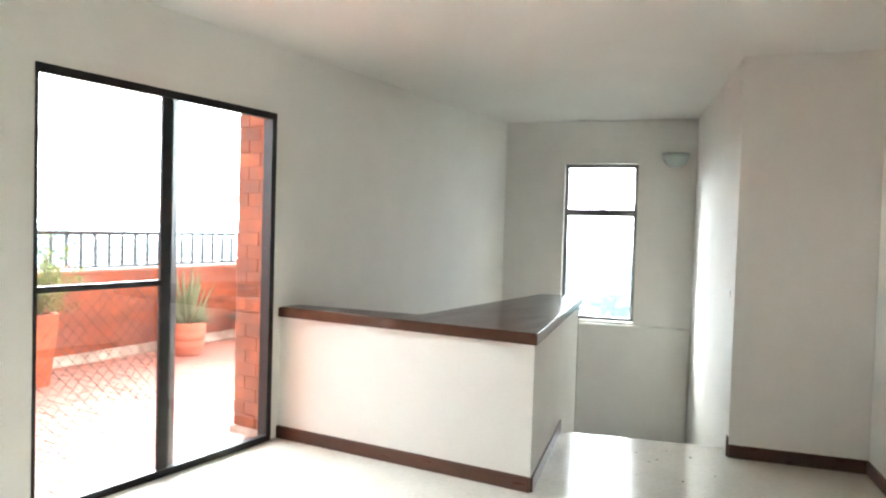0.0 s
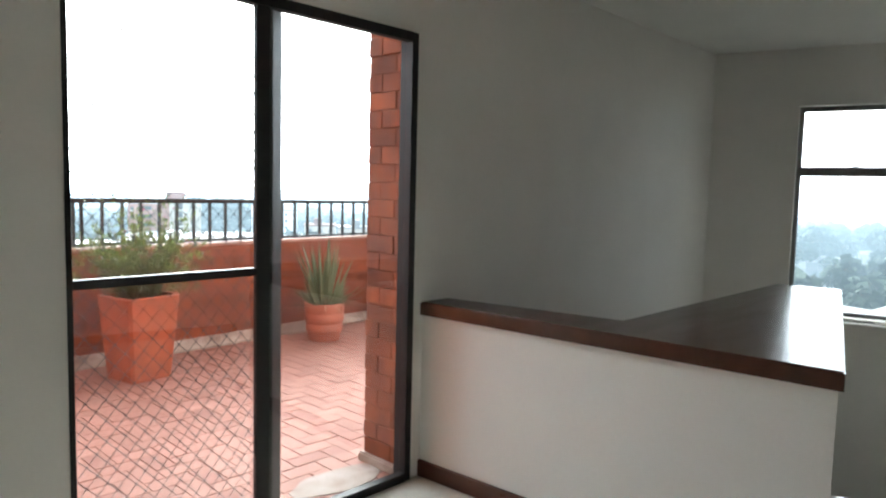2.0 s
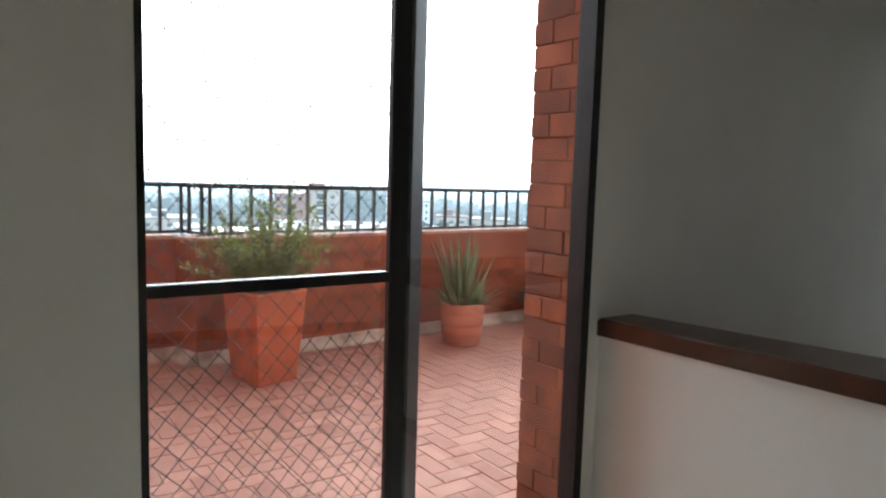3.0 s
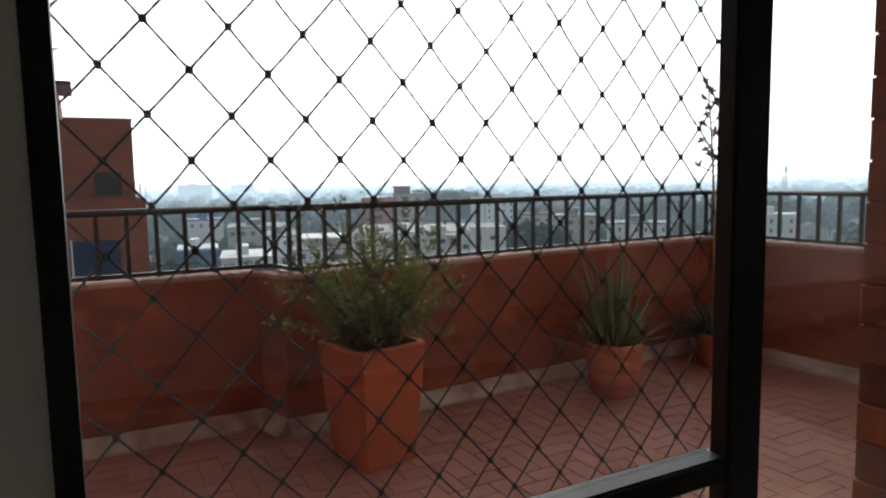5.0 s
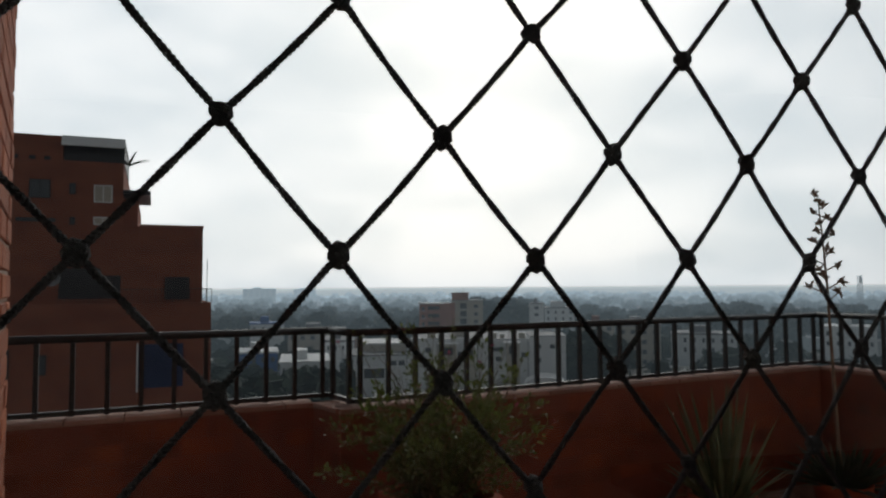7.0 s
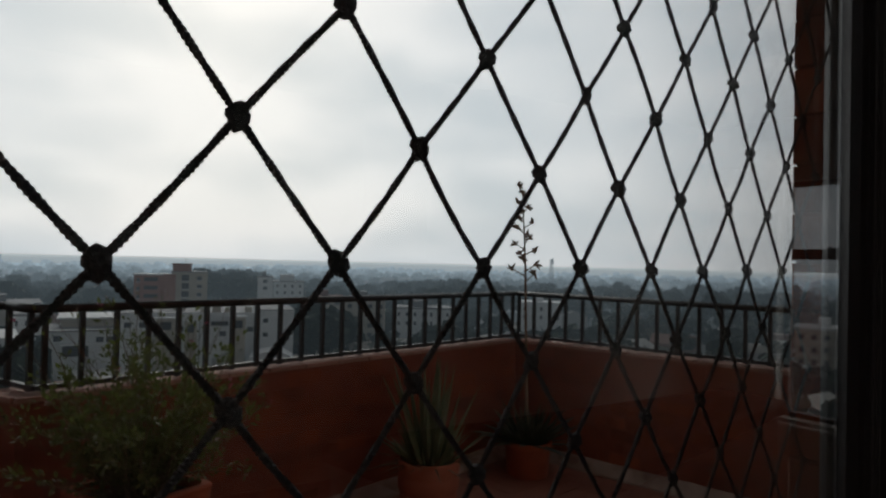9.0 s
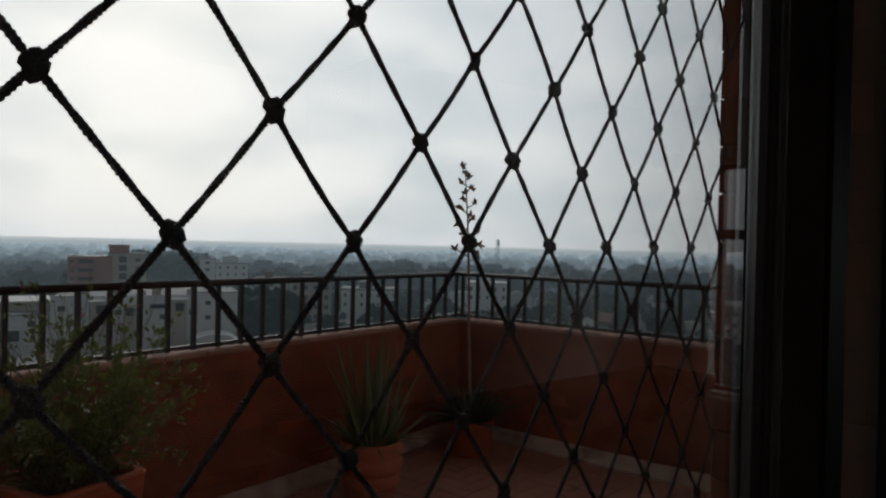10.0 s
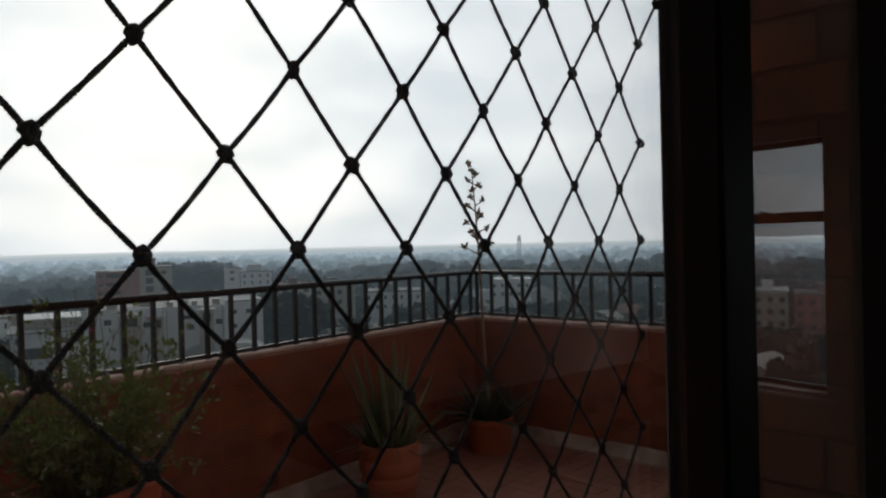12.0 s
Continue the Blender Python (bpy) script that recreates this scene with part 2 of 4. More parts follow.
def along(a, b, z=0.0):
    """The pose at a whose x runs to b."""
    return pose(a[0], a[1], z, 0, 0, math.degrees(math.atan2(b[1] - a[1], b[0] - a[0])))


def tube(bm, pts, radii, sides=6, cap=True):
    """A round bar through points, with a radius at each."""
    rings = []
    pts = [Vector(p) for p in pts]
    for i, p in enumerate(pts):
        d = (pts[min(i + 1, len(pts) - 1)] - pts[max(i - 1, 0)]).normalized()
        u = d.orthogonal().normalized() if abs(d.z) > 0.95 else d.cross(Vector((0, 0, 1))).normalized()
        v = d.cross(u)
        r = radii[i] if isinstance(radii, (list, tuple)) else radii
        rings.append([bm.verts.new(p + (u * math.cos(a) + v * math.sin(a)) * r) for a in (2 * math.pi * k / sides for k in range(sides))])
    for p, q in zip(rings, rings[1:]):
        for k in range(sides):
            bm.faces.new((p[k], p[(k + 1) % sides], q[(k + 1) % sides], q[k]))
    if cap:
        bm.faces.new(rings[0][::-1])
        bm.faces.new(rings[-1])
    return bm


def lathe(profile, sides=40, bm=None):
    """A turned shape from (radius, height) pairs."""
    bm = bm or bmesh.new()
    rings = [[bm.verts.new((r * math.cos(2 * math.pi * k / sides), r * math.sin(2 * math.pi * k / sides), z)) for k in range(sides)] for r, z in profile]
    for p, q in zip(rings, rings[1:]):
        for k in range(sides):
            bm.faces.new((p[k], p[(k + 1) % sides], q[(k + 1) % sides], q[k]))
    return bm


# ---- the room ----
CEIL = 2.59
LEAN = 14.0  # degrees by which the stairwell is turned against the door wall
U = Vector((math.cos(radians(LEAN)), math.sin(radians(LEAN))))
V = Vector((U.y, -U.x))
FAR = Vector((4.9, 0.0))  # corner of door wall and window wall
DOOR_W, DOOR_H = 1.512, 2.15
CONV, CRN = Vector((3.025, -2.628)), Vector((3.21, -3.408))
STAIR_A, STAIR_B = Vector((2.90, -1.58)), Vector((3.23, -2.57))
FAR_R = FAR + V * 1.95
BACK_X, BACK_Y = -3.6, -5.2

floor = part("floor", prism([(BACK_X, -0.02), (BACK_X, BACK_Y), (3.75, BACK_Y), (3.245, -3.4), (3.2, -2.62), tuple(STAIR_B), tuple(STAIR_A), (1.9, -1.2), (1.72, -0.02)], -0.2, 0.0), M_FLOOR)
tagged(floor, "polished cream stone floor with faint stains", "floor", kind="structure")
ceiling = part("ceiling", box(BACK_X - 0.2, 6.2, BACK_Y - 0.3, 0.14, CEIL, CEIL + 0.2), M_CEILING)
tagged(ceiling, "plain off-white painted ceiling", "ceiling", kind="structure")

bm = box(BACK_X, -0.011, -0.035, 0.14, 0, CEIL)
boxed(bm, -0.011, DOOR_W + 0.005, -0.035, 0.14, DOOR_H, CEIL)
boxed(bm, DOOR_W + 0.005, FAR.x + 0.3, -0.02, 0.045, -2.9, CEIL)
wall_door = tagged(part("wall_door", bm, M_PLASTER), "white plastered wall with a wide terrace door", "wall", kind="structure")

# window wall, with its window and a deeper sill band below
WIN_A, WIN_B, WIN_Z0, WIN_Z1 = 0.655, 1.40, 0.52, 2.15
bm = bmesh.new()
back = FAR + U * 0.18
for s0, s1, z0, z1 in ((-0.1, WIN_A, -2.9, CEIL), (WIN_B, 2.1, -2.9, CEIL), (WIN_A, WIN_B, -2.9, WIN_Z0), (WIN_A, WIN_B, WIN_Z1, CEIL)):
    run(FAR + V * s1, FAR + V * s0, -0.18, z0, z1, bm)
wall_window = tagged(part("wall_window", bm, M_PLASTER), "white plastered stairwell wall with a tall window", "wall", kind="structure")
ledge = tagged(part("trim_ledge", run(FAR_R - V * 0.0, FAR - V * 0.0, 0.07, -2.9, 0.495, bevel=0.01), M_PLASTER), "white plastered ledge below the stairwell window", "ledge", kind="structure")
# right side of the stairs, the wall by the landing, and the walls that close the room
bm = run(CONV, FAR_R + U * 0.1, -0.14, -2.9, CEIL)
wall_stair = tagged(part("wall_stair", bm, M_PLASTER), "white plastered wall beside the stairs", "wall", kind="structure")
bm = prism([tuple(CONV + U * 0.004), tuple(CRN + U * 0.004), tuple(CRN + U * 0.14), tuple(CONV + U * 0.14)], 0, CEIL)
wall_landing = tagged(part("wall_landing", bm, M_PLASTER), "white plastered wall by the stair head", "wall", kind="structure")
END = CRN - U * 7.0
wall_right = tagged(part("wall_right", run(END, CRN + U * 0.14, -0.14, 0, CEIL), M_PLASTER), "plain white plastered wall", "wall", kind="structure")
wall_back = tagged(part("wall_back", box(BACK_X - 0.14, BACK_X, BACK_Y, 0.14, 0, CEIL), M_PLASTER), "plain white plastered wall", "wall", kind="structure")
bm = box(BACK_X, 6.2, BACK_Y - 0.14, BACK_Y, -2.9, CEIL)
wall_close = tagged(part("wall_rear", bm, M_PLASTER), "plain white plastered wall", "wall", kind="structure")
floor_low = tagged(part("floor_lower", box(1.6, 6.2, -4, 0.14, -3.1, -2.9), M_FLOOR), "polished cream stone floor below the stairs", "floor", kind="structure")

# stairs going down beside the half wall
bm = bmesh.new()
for i in range(1, 8):
    a, b = STAIR_A + U * (0.27 * (i - 1)), STAIR_B + U * (0.27 * (i - 1))
    w = 0.27 if i < 7 else 0.9
    prism([tuple(a + V * -0.4), tuple(b), tuple(b + U * w), tuple(a + V * -0.4 + U * w)], -0.18 * i - 0.15, -0.18 * i, bm)
stairs = tagged(part("stairs", bm, M_FLOOR), "cream stone stairs leading down", "stairs", kind="structure")

# half wall round the stairwell, with its wooden top
H_L, H_C, H_E, H_EI, H_IC, H_LI = (1.588, -0.022), (1.708, -1.815), (3.93, -1.25), (3.85, -0.95), (1.90, -0.97), (1.73, -0.022)
half_wall = thing("half_wall", "low white plastered wall around the stairwell with wooden top", "half wall", kind="structure")
part("body", prism([H_L, H_C, H_E, H_EI, H_IC, H_LI], -2.9, 0.814), M_PLASTER, half_wall)
part("top", prism([(1.573, -0.022), (1.69, -1.836), (3.955, -1.275), (3.875, -0.92), (1.915, -0.935), (1.765, -0.022)], 0.815, 0.880, bevel=0.006), M_CAPWOOD, half_wall, "dark brown varnished wooden top")

e_h = (Vector(H_E) - Vector(H_C)).normalized()
part("edge_strip", run(tuple(Vector(H_E) - e_h * 0.014), tuple(Vector(H_E) + e_h * 0.004), -0.004, -2.9, 0.813), M_WOOD, half_wall, "dark strip along the wall's end")


def baseboard(a, b, depth=0.014, height=0.085):
    ob = part("baseboard", run(a, b, depth, 0.001, height, bevel=0.004), M_WOOD)
    return tagged(ob, "dark brown wooden baseboard along the wall", "baseboard", kind="structure")


baseboard(H_L, H_C, -0.014)
baseboard(H_C, tuple(Vector(H_C) + (Vector(H_E) - Vector(H_C)) * 0.53), -0.014)
baseboard(tuple(CONV), tuple(CRN), -0.014)
baseboard(tuple(CRN), tuple(END), -0.014)
baseboard((-0.06, -0.035), (BACK_X, -0.035), 0.014)
baseboard(tuple(CONV + U * 0.002), tuple(CONV + U * 0.05), 0.012, 0.135)


# ---- terrace door ----
door = thing("terrace_door", "black metal sliding door with clear glass, closed", "sliding door", kind="structure")
part("frame", boxed(boxed(boxed(box(-0.011, 0.007, -0.037, 0.006, 0, DOOR_H), DOOR_W - 0.034, DOOR_W + 0.0045, -0.032, 0.048, 0, DOOR_H), 0.007, DOOR_W - 0.034, -0.037, 0.006, DOOR_H - 0.042, DOOR_H), 0.007, DOOR_W - 0.034, -0.037, 0.006, 0.0, 0.042), M_BLACK, door)
part("mullion", box(0.670, 0.729, -0.03, -0.003, 0.042, DOOR_H - 0.042, bevel=0.003), M_BLACK, door)
part("stile", box(0.690, 0.729, -0.0029, 0.012, 0.042, DOOR_H - 0.042), M_BLACK, door)
part("outer_stile", prism([(0.7295, -0.0025), (0.757, -0.0025), (0.836, 0.058), (0.838, 0.075), (0.786, 0.05), (0.737, 0.03), (0.7295, 0.013)], 0.0, DOOR_H), M_BLACK, door, "interlocking stile of the sliding leaf")
part("rail", box(0.007, 0.670, -0.03, 0.006, 1.073, 1.104, bevel=0.003), M_BLACK, door, "black horizontal bar")
part("pane", box(0, 0.663, -0.002, 0.002, 0.042, 1.073, pose(0.007, -0.017, 0, 0, 0, 1.2)), M_GLASS, door)
part("pane", box(0, 0.663, -0.002, 0.002, 1.104, DOOR_H - 0.042, pose(0.007, -0.017, 0, 0, 0, 1.2)), M_GLASS, door)
part("pane", box(0, 0.748, 0.000, 0.004, 0.042, DOOR_H - 0.042, pose(0.7295, -0.018, 0, 0, 0, 1.8)), M_GLASS, door)

# ---- stairwell window ----
window = thing("window_1", "tall aluminium stairwell window with an upper vent pane", "window", at=(FAR.x, FAR.y, 0), turn=-90 + LEAN, kind="structure")
WY = 0.10
bm = bmesh.new()
for x0, x1, z0, z1 in ((WIN_A, WIN_A + 0.035, WIN_Z0, WIN_Z1), (WIN_B - 0.035, WIN_B, WIN_Z0, WIN_Z1), (WIN_A + 0.035, WIN_B - 0.035, WIN_Z0, WIN_Z0 + 0.03), (WIN_A + 0.035, WIN_B - 0.035, WIN_Z1 - 0.035, WIN_Z1), (WIN_A + 0.035, WIN_B - 0.035, 1.61, 1.68)):
    boxed(bm, x0, x1, WY, WY + 0.05, z0, z1)
part("window_frame", bm, M_ALU, window)
part("pane", box(WIN_A + 0.035, WIN_B - 0.035, WY + 0.02, WY + 0.024, WIN_Z0 + 0.03, 1.61), M_GLASS, window)
part("pane", box(WIN_A + 0.035, WIN_B - 0.035, WY + 0.02, WY + 0.024, 1.68, WIN_Z1 - 0.035), M_GLASS, window)

# ---- terrace ----
ground_terrace = tagged(part("terrace_floor", box(-2.2, 4.95, 0.03, 3.6, -0.25, -0.0045), M_GROUT), "terracotta tiled terrace floor", "terrace floor", kind="structure")
P0, P1, P1B, P2, P3 = (-1.6, 3.40), (0.895, 3.42), (0.97, 3.155), (4.60, 3.37), (4.66, 0.14)
PARAPET = [(P0, P1), (P1, P1B), (P1B, P2), (P2, P3)]
PZ, RZ = 0.92, 1.303
for i, (a, b) in enumerate(PARAPET):
    ext = (Vector(b) - Vector(a)).normalized() * 0.16
    a2 = tuple(Vector(a) - ext) if i == 3 else a
    b2 = tuple(Vector(b) + ext) if i == 0 else b
    ob = tagged(part("parapet", run(a2, b2, 0.155, -0.25, PZ - 0.031), M_PMORTAR), "red brick terrace parapet", "parapet wall", group="terrace parapet", kind="structure")


# ---- wall lamp, switch and small fixtures of the room ----
lamp = thing("wall_lamp", "unlit half-bowl wall lamp of frosted glass", "wall lamp", at=tuple(FAR + V * 1.755 - U * 0.001) + (2.11,), turn=-90 + LEAN)
bm = lathe([(0.012, 0.0), (0.055, 0.006), (0.09, 0.028), (0.118, 0.065), (0.132, 0.105), (0.138, 0.14), (0.132, 0.14), (0.125, 0.105), (0.11, 0.067), (0.083, 0.034), (0.05, 0.014), (0.012, 0.008)], 48)
bmesh.ops.bisect_plane(bm, geom=bm.verts[:] + bm.edges[:] + bm.faces[:], plane_co=(0, -0.002, 0), plane_no=(0, 1, 0), clear_outer=True)
part("shade", bm, M_LAMP, lamp, "frosted glass half bowl", smooth=True)
part("bracket", box(-0.06, 0.06, -0.025, -0.001, 0.136, 0.152, bevel=0.003), M_WOOD, lamp)
switch = thing("light_switch", "ivory plastic light switch on the stair wall", "light switch", at=tuple(CONV + U * 0.17) + (1.05,), turn=LEAN)
part("plate", box(-0.037, 0.037, 0.0005, 0.008, -0.058, 0.058, bevel=0.003), M_SWITCH, switch)
part("rocker", box(-0.014, 0.014, 0.008, 0.013, -0.024, 0.024, bevel=0.002), M_SWITCH, switch)
part("handle", tube(bmesh.new(), [(1.0, WY - 0.002, 1.665), (1.0, WY - 0.03, 1.672), (1.1, WY - 0.035, 1.69)], 0.006), M_ALU, window, "small pale latch handle")
for hx in (-0.115, -0.085):
    hook = tagged(part("wall_hook", tube(bmesh.new(), [(hx, -0.036, 2.50), (hx, -0.055, 2.50), (hx, -0.062, 2.512)], 0.005), M_ALU), "small metal hook in the wall above the door", "hook", group="wall hooks")

# crumbs of plaster and dirt on the stone floor near the stair head
rg = random.Random(31)
for k in range(9):
    bm = bmesh.new()
    bmesh.ops.create_icosphere(bm, subdivisions=1, radius=rg.uniform(0.004, 0.008))
    for v in bm.verts:
        v.co = Vector((v.co.x * rg.uniform(0.7, 1.3), v.co.y * rg.uniform(0.7, 1.3), max(v.co.z, -0.002) * 0.5))
    crumb = tagged(part("crumb", bm, M_SOIL), "small dark crumb of dirt on the stone floor", "crumb", group="crumbs on the floor")
    spot = Vector(STAIR_A).lerp(Vector(STAIR_B), rg.uniform(0.15, 0.95)) - U * rg.uniform(0.05, 0.9)
    crumb.matrix_basis = pose(spot.x, spot.y, 0.001, 0, 0, rg.uniform(0, 360))

# ---- bird net over the door's fixed half ----
NZ, NY = 0.0373, 0.051
net = thing("safety_net", "black knotted cord net stretched across the door", "net")
cords, knots = bmesh.new(), bmesh.new()
twist_v, twist_f = [], []


def twisted(p, q, sag):
    """Two strands laid round each other from p to q."""
    d = (q - p).normalized()
    u = d.orthogonal().normalized()
    v = d.cross(u)
    n, turns = 64, 15.0
    for strand in (0.0, math.pi):
        start = len(twist_v)
        for s in range(n + 1):
            f = s / n
            a = strand + 2 * math.pi * turns * f
            c = p.lerp(q, f) + sag * (4 * f * (1 - f)) + (u * math.cos(a) + v * math.sin(a)) * 0.00034
            for k in range(4):
                b = a + math.pi / 2 * k
                twist_v.append(tuple(c + (u * math.cos(b) + v * math.sin(b)) * 0.00094))
        for s in range(n):
            for k in range(4):
                o, e = start + s * 4, start + s * 4 + 4
                twist_f.append((o + k, o + (k + 1) % 4, e + (k + 1) % 4, e + k))


def knot(bm, p, r):
    """A tied knot: two fat loops one over the other, wound round by a third."""
    turn = Euler((r.uniform(-0.4, 0.4), r.uniform(-0.3, 0.3), r.uniform(-0.5, 0.5))).to_matrix().to_4x4()
    for off, size, shape in (((0.0, 0.0, 0.0019), 0.0027, (1.0, 0.9, 0.85)), ((0.0, 0.0, -0.0021), 0.0025, (1.0, 0.9, 0.9)), ((0.0008, -0.0006, 0.0), 0.0028, (0.95, 0.85, 1.1)), ((-0.0018, 0.0004, 0.0006), 0.0017, (1, 1, 1.3))):
        m = Matrix.Translation(p) @ turn @ Matrix.Translation(Vector(off) + rand_off(r) * 0.0004)
        bmesh.ops.create_icosphere(bm, subdivisions=1, radius=size, matrix=m @ Matrix.Diagonal((*shape, 1)))


def rand_off(r):
    return Vector((r.uniform(-1, 1), r.uniform(-1, 1), r.uniform(-1, 1)))


node = {}
rn = random.Random(4)
for k in range(-38, 19):
    for i in range(-1, 12):
        # the net hangs a little askew, and is drawn in towards the frame at its left edge
        u, h = i + (0.5 if k % 2 else 0.0), max(-6, min(k, 8))
        x = 0.0341 + 0.00072 * h + 0.067 * u - 0.000255 * u * u - 0.000244 * h * u
        z = 1.4538 + NZ * k + 0.00033 * u - 0.000143 * h * u
        if -0.012 < x < 0.76 and 0.05 < z < 2.11:
            y = 0.042 - 0.0004 * h + 0.00366 * u - 0.000206 * u * u - 0.000087 * h * u
            node[(k, i)] = Vector((x + rn.uniform(-0.0007, 0.0007), y + rn.uniform(-0.0006, 0.0006), z + rn.uniform(-0.0007, 0.0007)))
for (k, i), p in node.items():
    for j in ((i, i + 1) if k % 2 else (i - 1, i)):
        q = node.get((k + 1, j))
        if q:
            sag = Vector((rn.uniform(-0.0008, 0.0008), rn.uniform(-0.0005, 0.0005), -0.0005))
            if p.z > 1.0:
                twisted(p, q, sag)
            else:
                tube(cords, [p, p.lerp(q, 0.5) + sag, q], 0.0013, 5, cap=False)
    knot(knots, p, rn)
part("cords", cords, M_CORD, net, smooth=True)
me = bpy.data.meshes.new("twisted_cords")
me.from_pydata(twist_v, [], twist_f)
me.polygons.foreach_set("use_smooth", [True] * len(twist_f))
me.materials.append(M_CORD)
new("twisted_cords", me).parent = net
part("knots", knots, M_CORD, net, smooth=True)
part("edge_rope", tube(bmesh.new(), [(0.775, NY, 0.03), (0.776, NY, 1.0), (0.775, NY, 2.12)], 0.003), M_CORD, net)

# ---- railing on the parapet ----
RAIL_LINE = [(-1.6, 3.47), (0.995, 3.49), (1.05, 3.225), (4.67, 3.44), (4.73, 0.16)]


def railing(a, b, first=0.08):
    a, b = Vector(a), Vector(b)
    ob = thing("railing", "black painted iron railing on the brick parapet", "railing", group="terrace railing")
    d = (b - a).normalized()
    n = (b - a).length
    part("handrail", tube(bmesh.new(), [(*a, RZ - 0.02), (*b, RZ - 0.02)], 0.020, 10), M_RAIL, ob, smooth=True)
    m = along(a, b)
    part("lower_rail", box(0, n, -0.012, 0.012, PZ + 0.008, PZ + 0.030, m), M_RAIL, ob)
    me = None
    count = max(1, round((n - first) / 0.152))
    for i in range(count + 1):
        p = a + d * (first * 0.5 + (n - first) * i / count)
        if me is None:
            bar = part("baluster", box(-0.011, 0.011, -0.011, 0.011, PZ + 0.001, RZ - 0.02), M_RAIL, ob)
            me = bar.data
            bar.matrix_basis = along(a, b) @ Matrix.Translation((first * 0.5, 0, 0))
        else:
            piece("baluster", me, ob, Matrix.Translation((p.x, p.y, 0)) @ pose(0, 0, 0, 0, 0, math.degrees(math.atan2(d.y, d.x))))
    return ob


for a, b in zip(RAIL_LINE, RAIL_LINE[1:]):
    railing(a, b)


# ---- planters ----
def leaf_blade(bm, base, way, length, width, bend, segs=6, thick=0.35, rnd=random):
    """A fleshy tapering blade that bends over from its base."""
    way = Vector(way).normalized()
    side = way.cross(Vector((0, 0, 1)))
    side = side.normalized() if side.length > 0.01 else Vector((1, 0, 0))
    p, d, rows = Vector(base), way.copy(), []
    for s in range(segs + 1):
        u = s / segs
        w = width * (1 - u) ** 0.75 * (0.8 + 0.5 * min(u * 4, 1)) * 0.5 + 0.0008
        up = side.cross(d).normalized()
        rows.append([bm.verts.new(p - side * w + up * w * thick), bm.verts.new(p - up * w * thick * 1.3), bm.verts.new(p + side * w + up * w * thick), bm.verts.new(p + up * w * thick * 0.2)])
        d = (d + Vector((way.x, way.y, -0.4)) * (bend / segs)).normalized()
        p = p + d * (length / segs)
    for r, q in zip(rows, rows[1:]):
        for k in range(4):
            bm.faces.new((r[k], r[(k + 1) % 4], q[(k + 1) % 4], q[k]))


# square pot with the shrub
POT = (1.28, 2.64)
pot = thing("square_planter", "tall square tapered terracotta planter on the terrace floor", "planter", at=(*POT, 0), turn=11.5)
bm = bmesh.new()
rings = []
for h, z in ((0.160, 0.0), (0.163, 0.012), (0.185, 0.31), (0.203, 0.585), (0.207, 0.605), (0.202, 0.615), (0.178, 0.615), (0.172, 0.56)):
    c = 0.02
    rings.append([bm.verts.new((sx * h - (sx * c if k else 0), sy * h - (0 if k else sy * c), z)) for sx, sy, k in ((1, -1, 1), (1, -1, 0), (1, 1, 0), (1, 1, 1), (-1, 1, 1), (-1, 1, 0), (-1, -1, 0), (-1, -1, 1))])
for p, q in zip(rings, rings[1:]):
    for k in range(8):
        bm.faces.new((p[k], p[(k + 1) % 8], q[(k + 1) % 8], q[k]))
bm.faces.new(rings[0][::-1])
part("pot", bm, M_POT, pot)
part("soil", box(-0.171, 0.171, -0.171, 0.171, 0.54, 0.575), M_SOIL, pot)

shrub = thing("shrub", "loose green shrub with pink flowers in the square planter", "shrub", at=(*POT, 0.575))
rs = random.Random(11)
stems, leaves, flowers, pale = bmesh.new(), bmesh.new(), bmesh.new(), bmesh.new()


def small_leaf(bm, p, n, d, size):
    n, d = Vector(n).normalized(), Vector(d).normalized()
    s = n.cross(d).normalized()
    a, b, c, e, f = p, p + d * size * 0.5 + s * size * 0.24 + n * size * 0.06, p + d * size, p + d * size * 0.5 - s * size * 0.24 + n * size * 0.06, p + d * size * 0.5
    v = [bm.verts.new(x) for x in (a, b, c, e, f)]
    bm.faces.new((v[0], v[1], v[2], v[4]))
    bm.faces.new((v[0], v[4], v[2], v[3]))


def rand_dir(r, up=0.0):
    return Vector((r.gauss(0, 1), r.gauss(0, 1), r.gauss(0, 1) + up)).normalized()


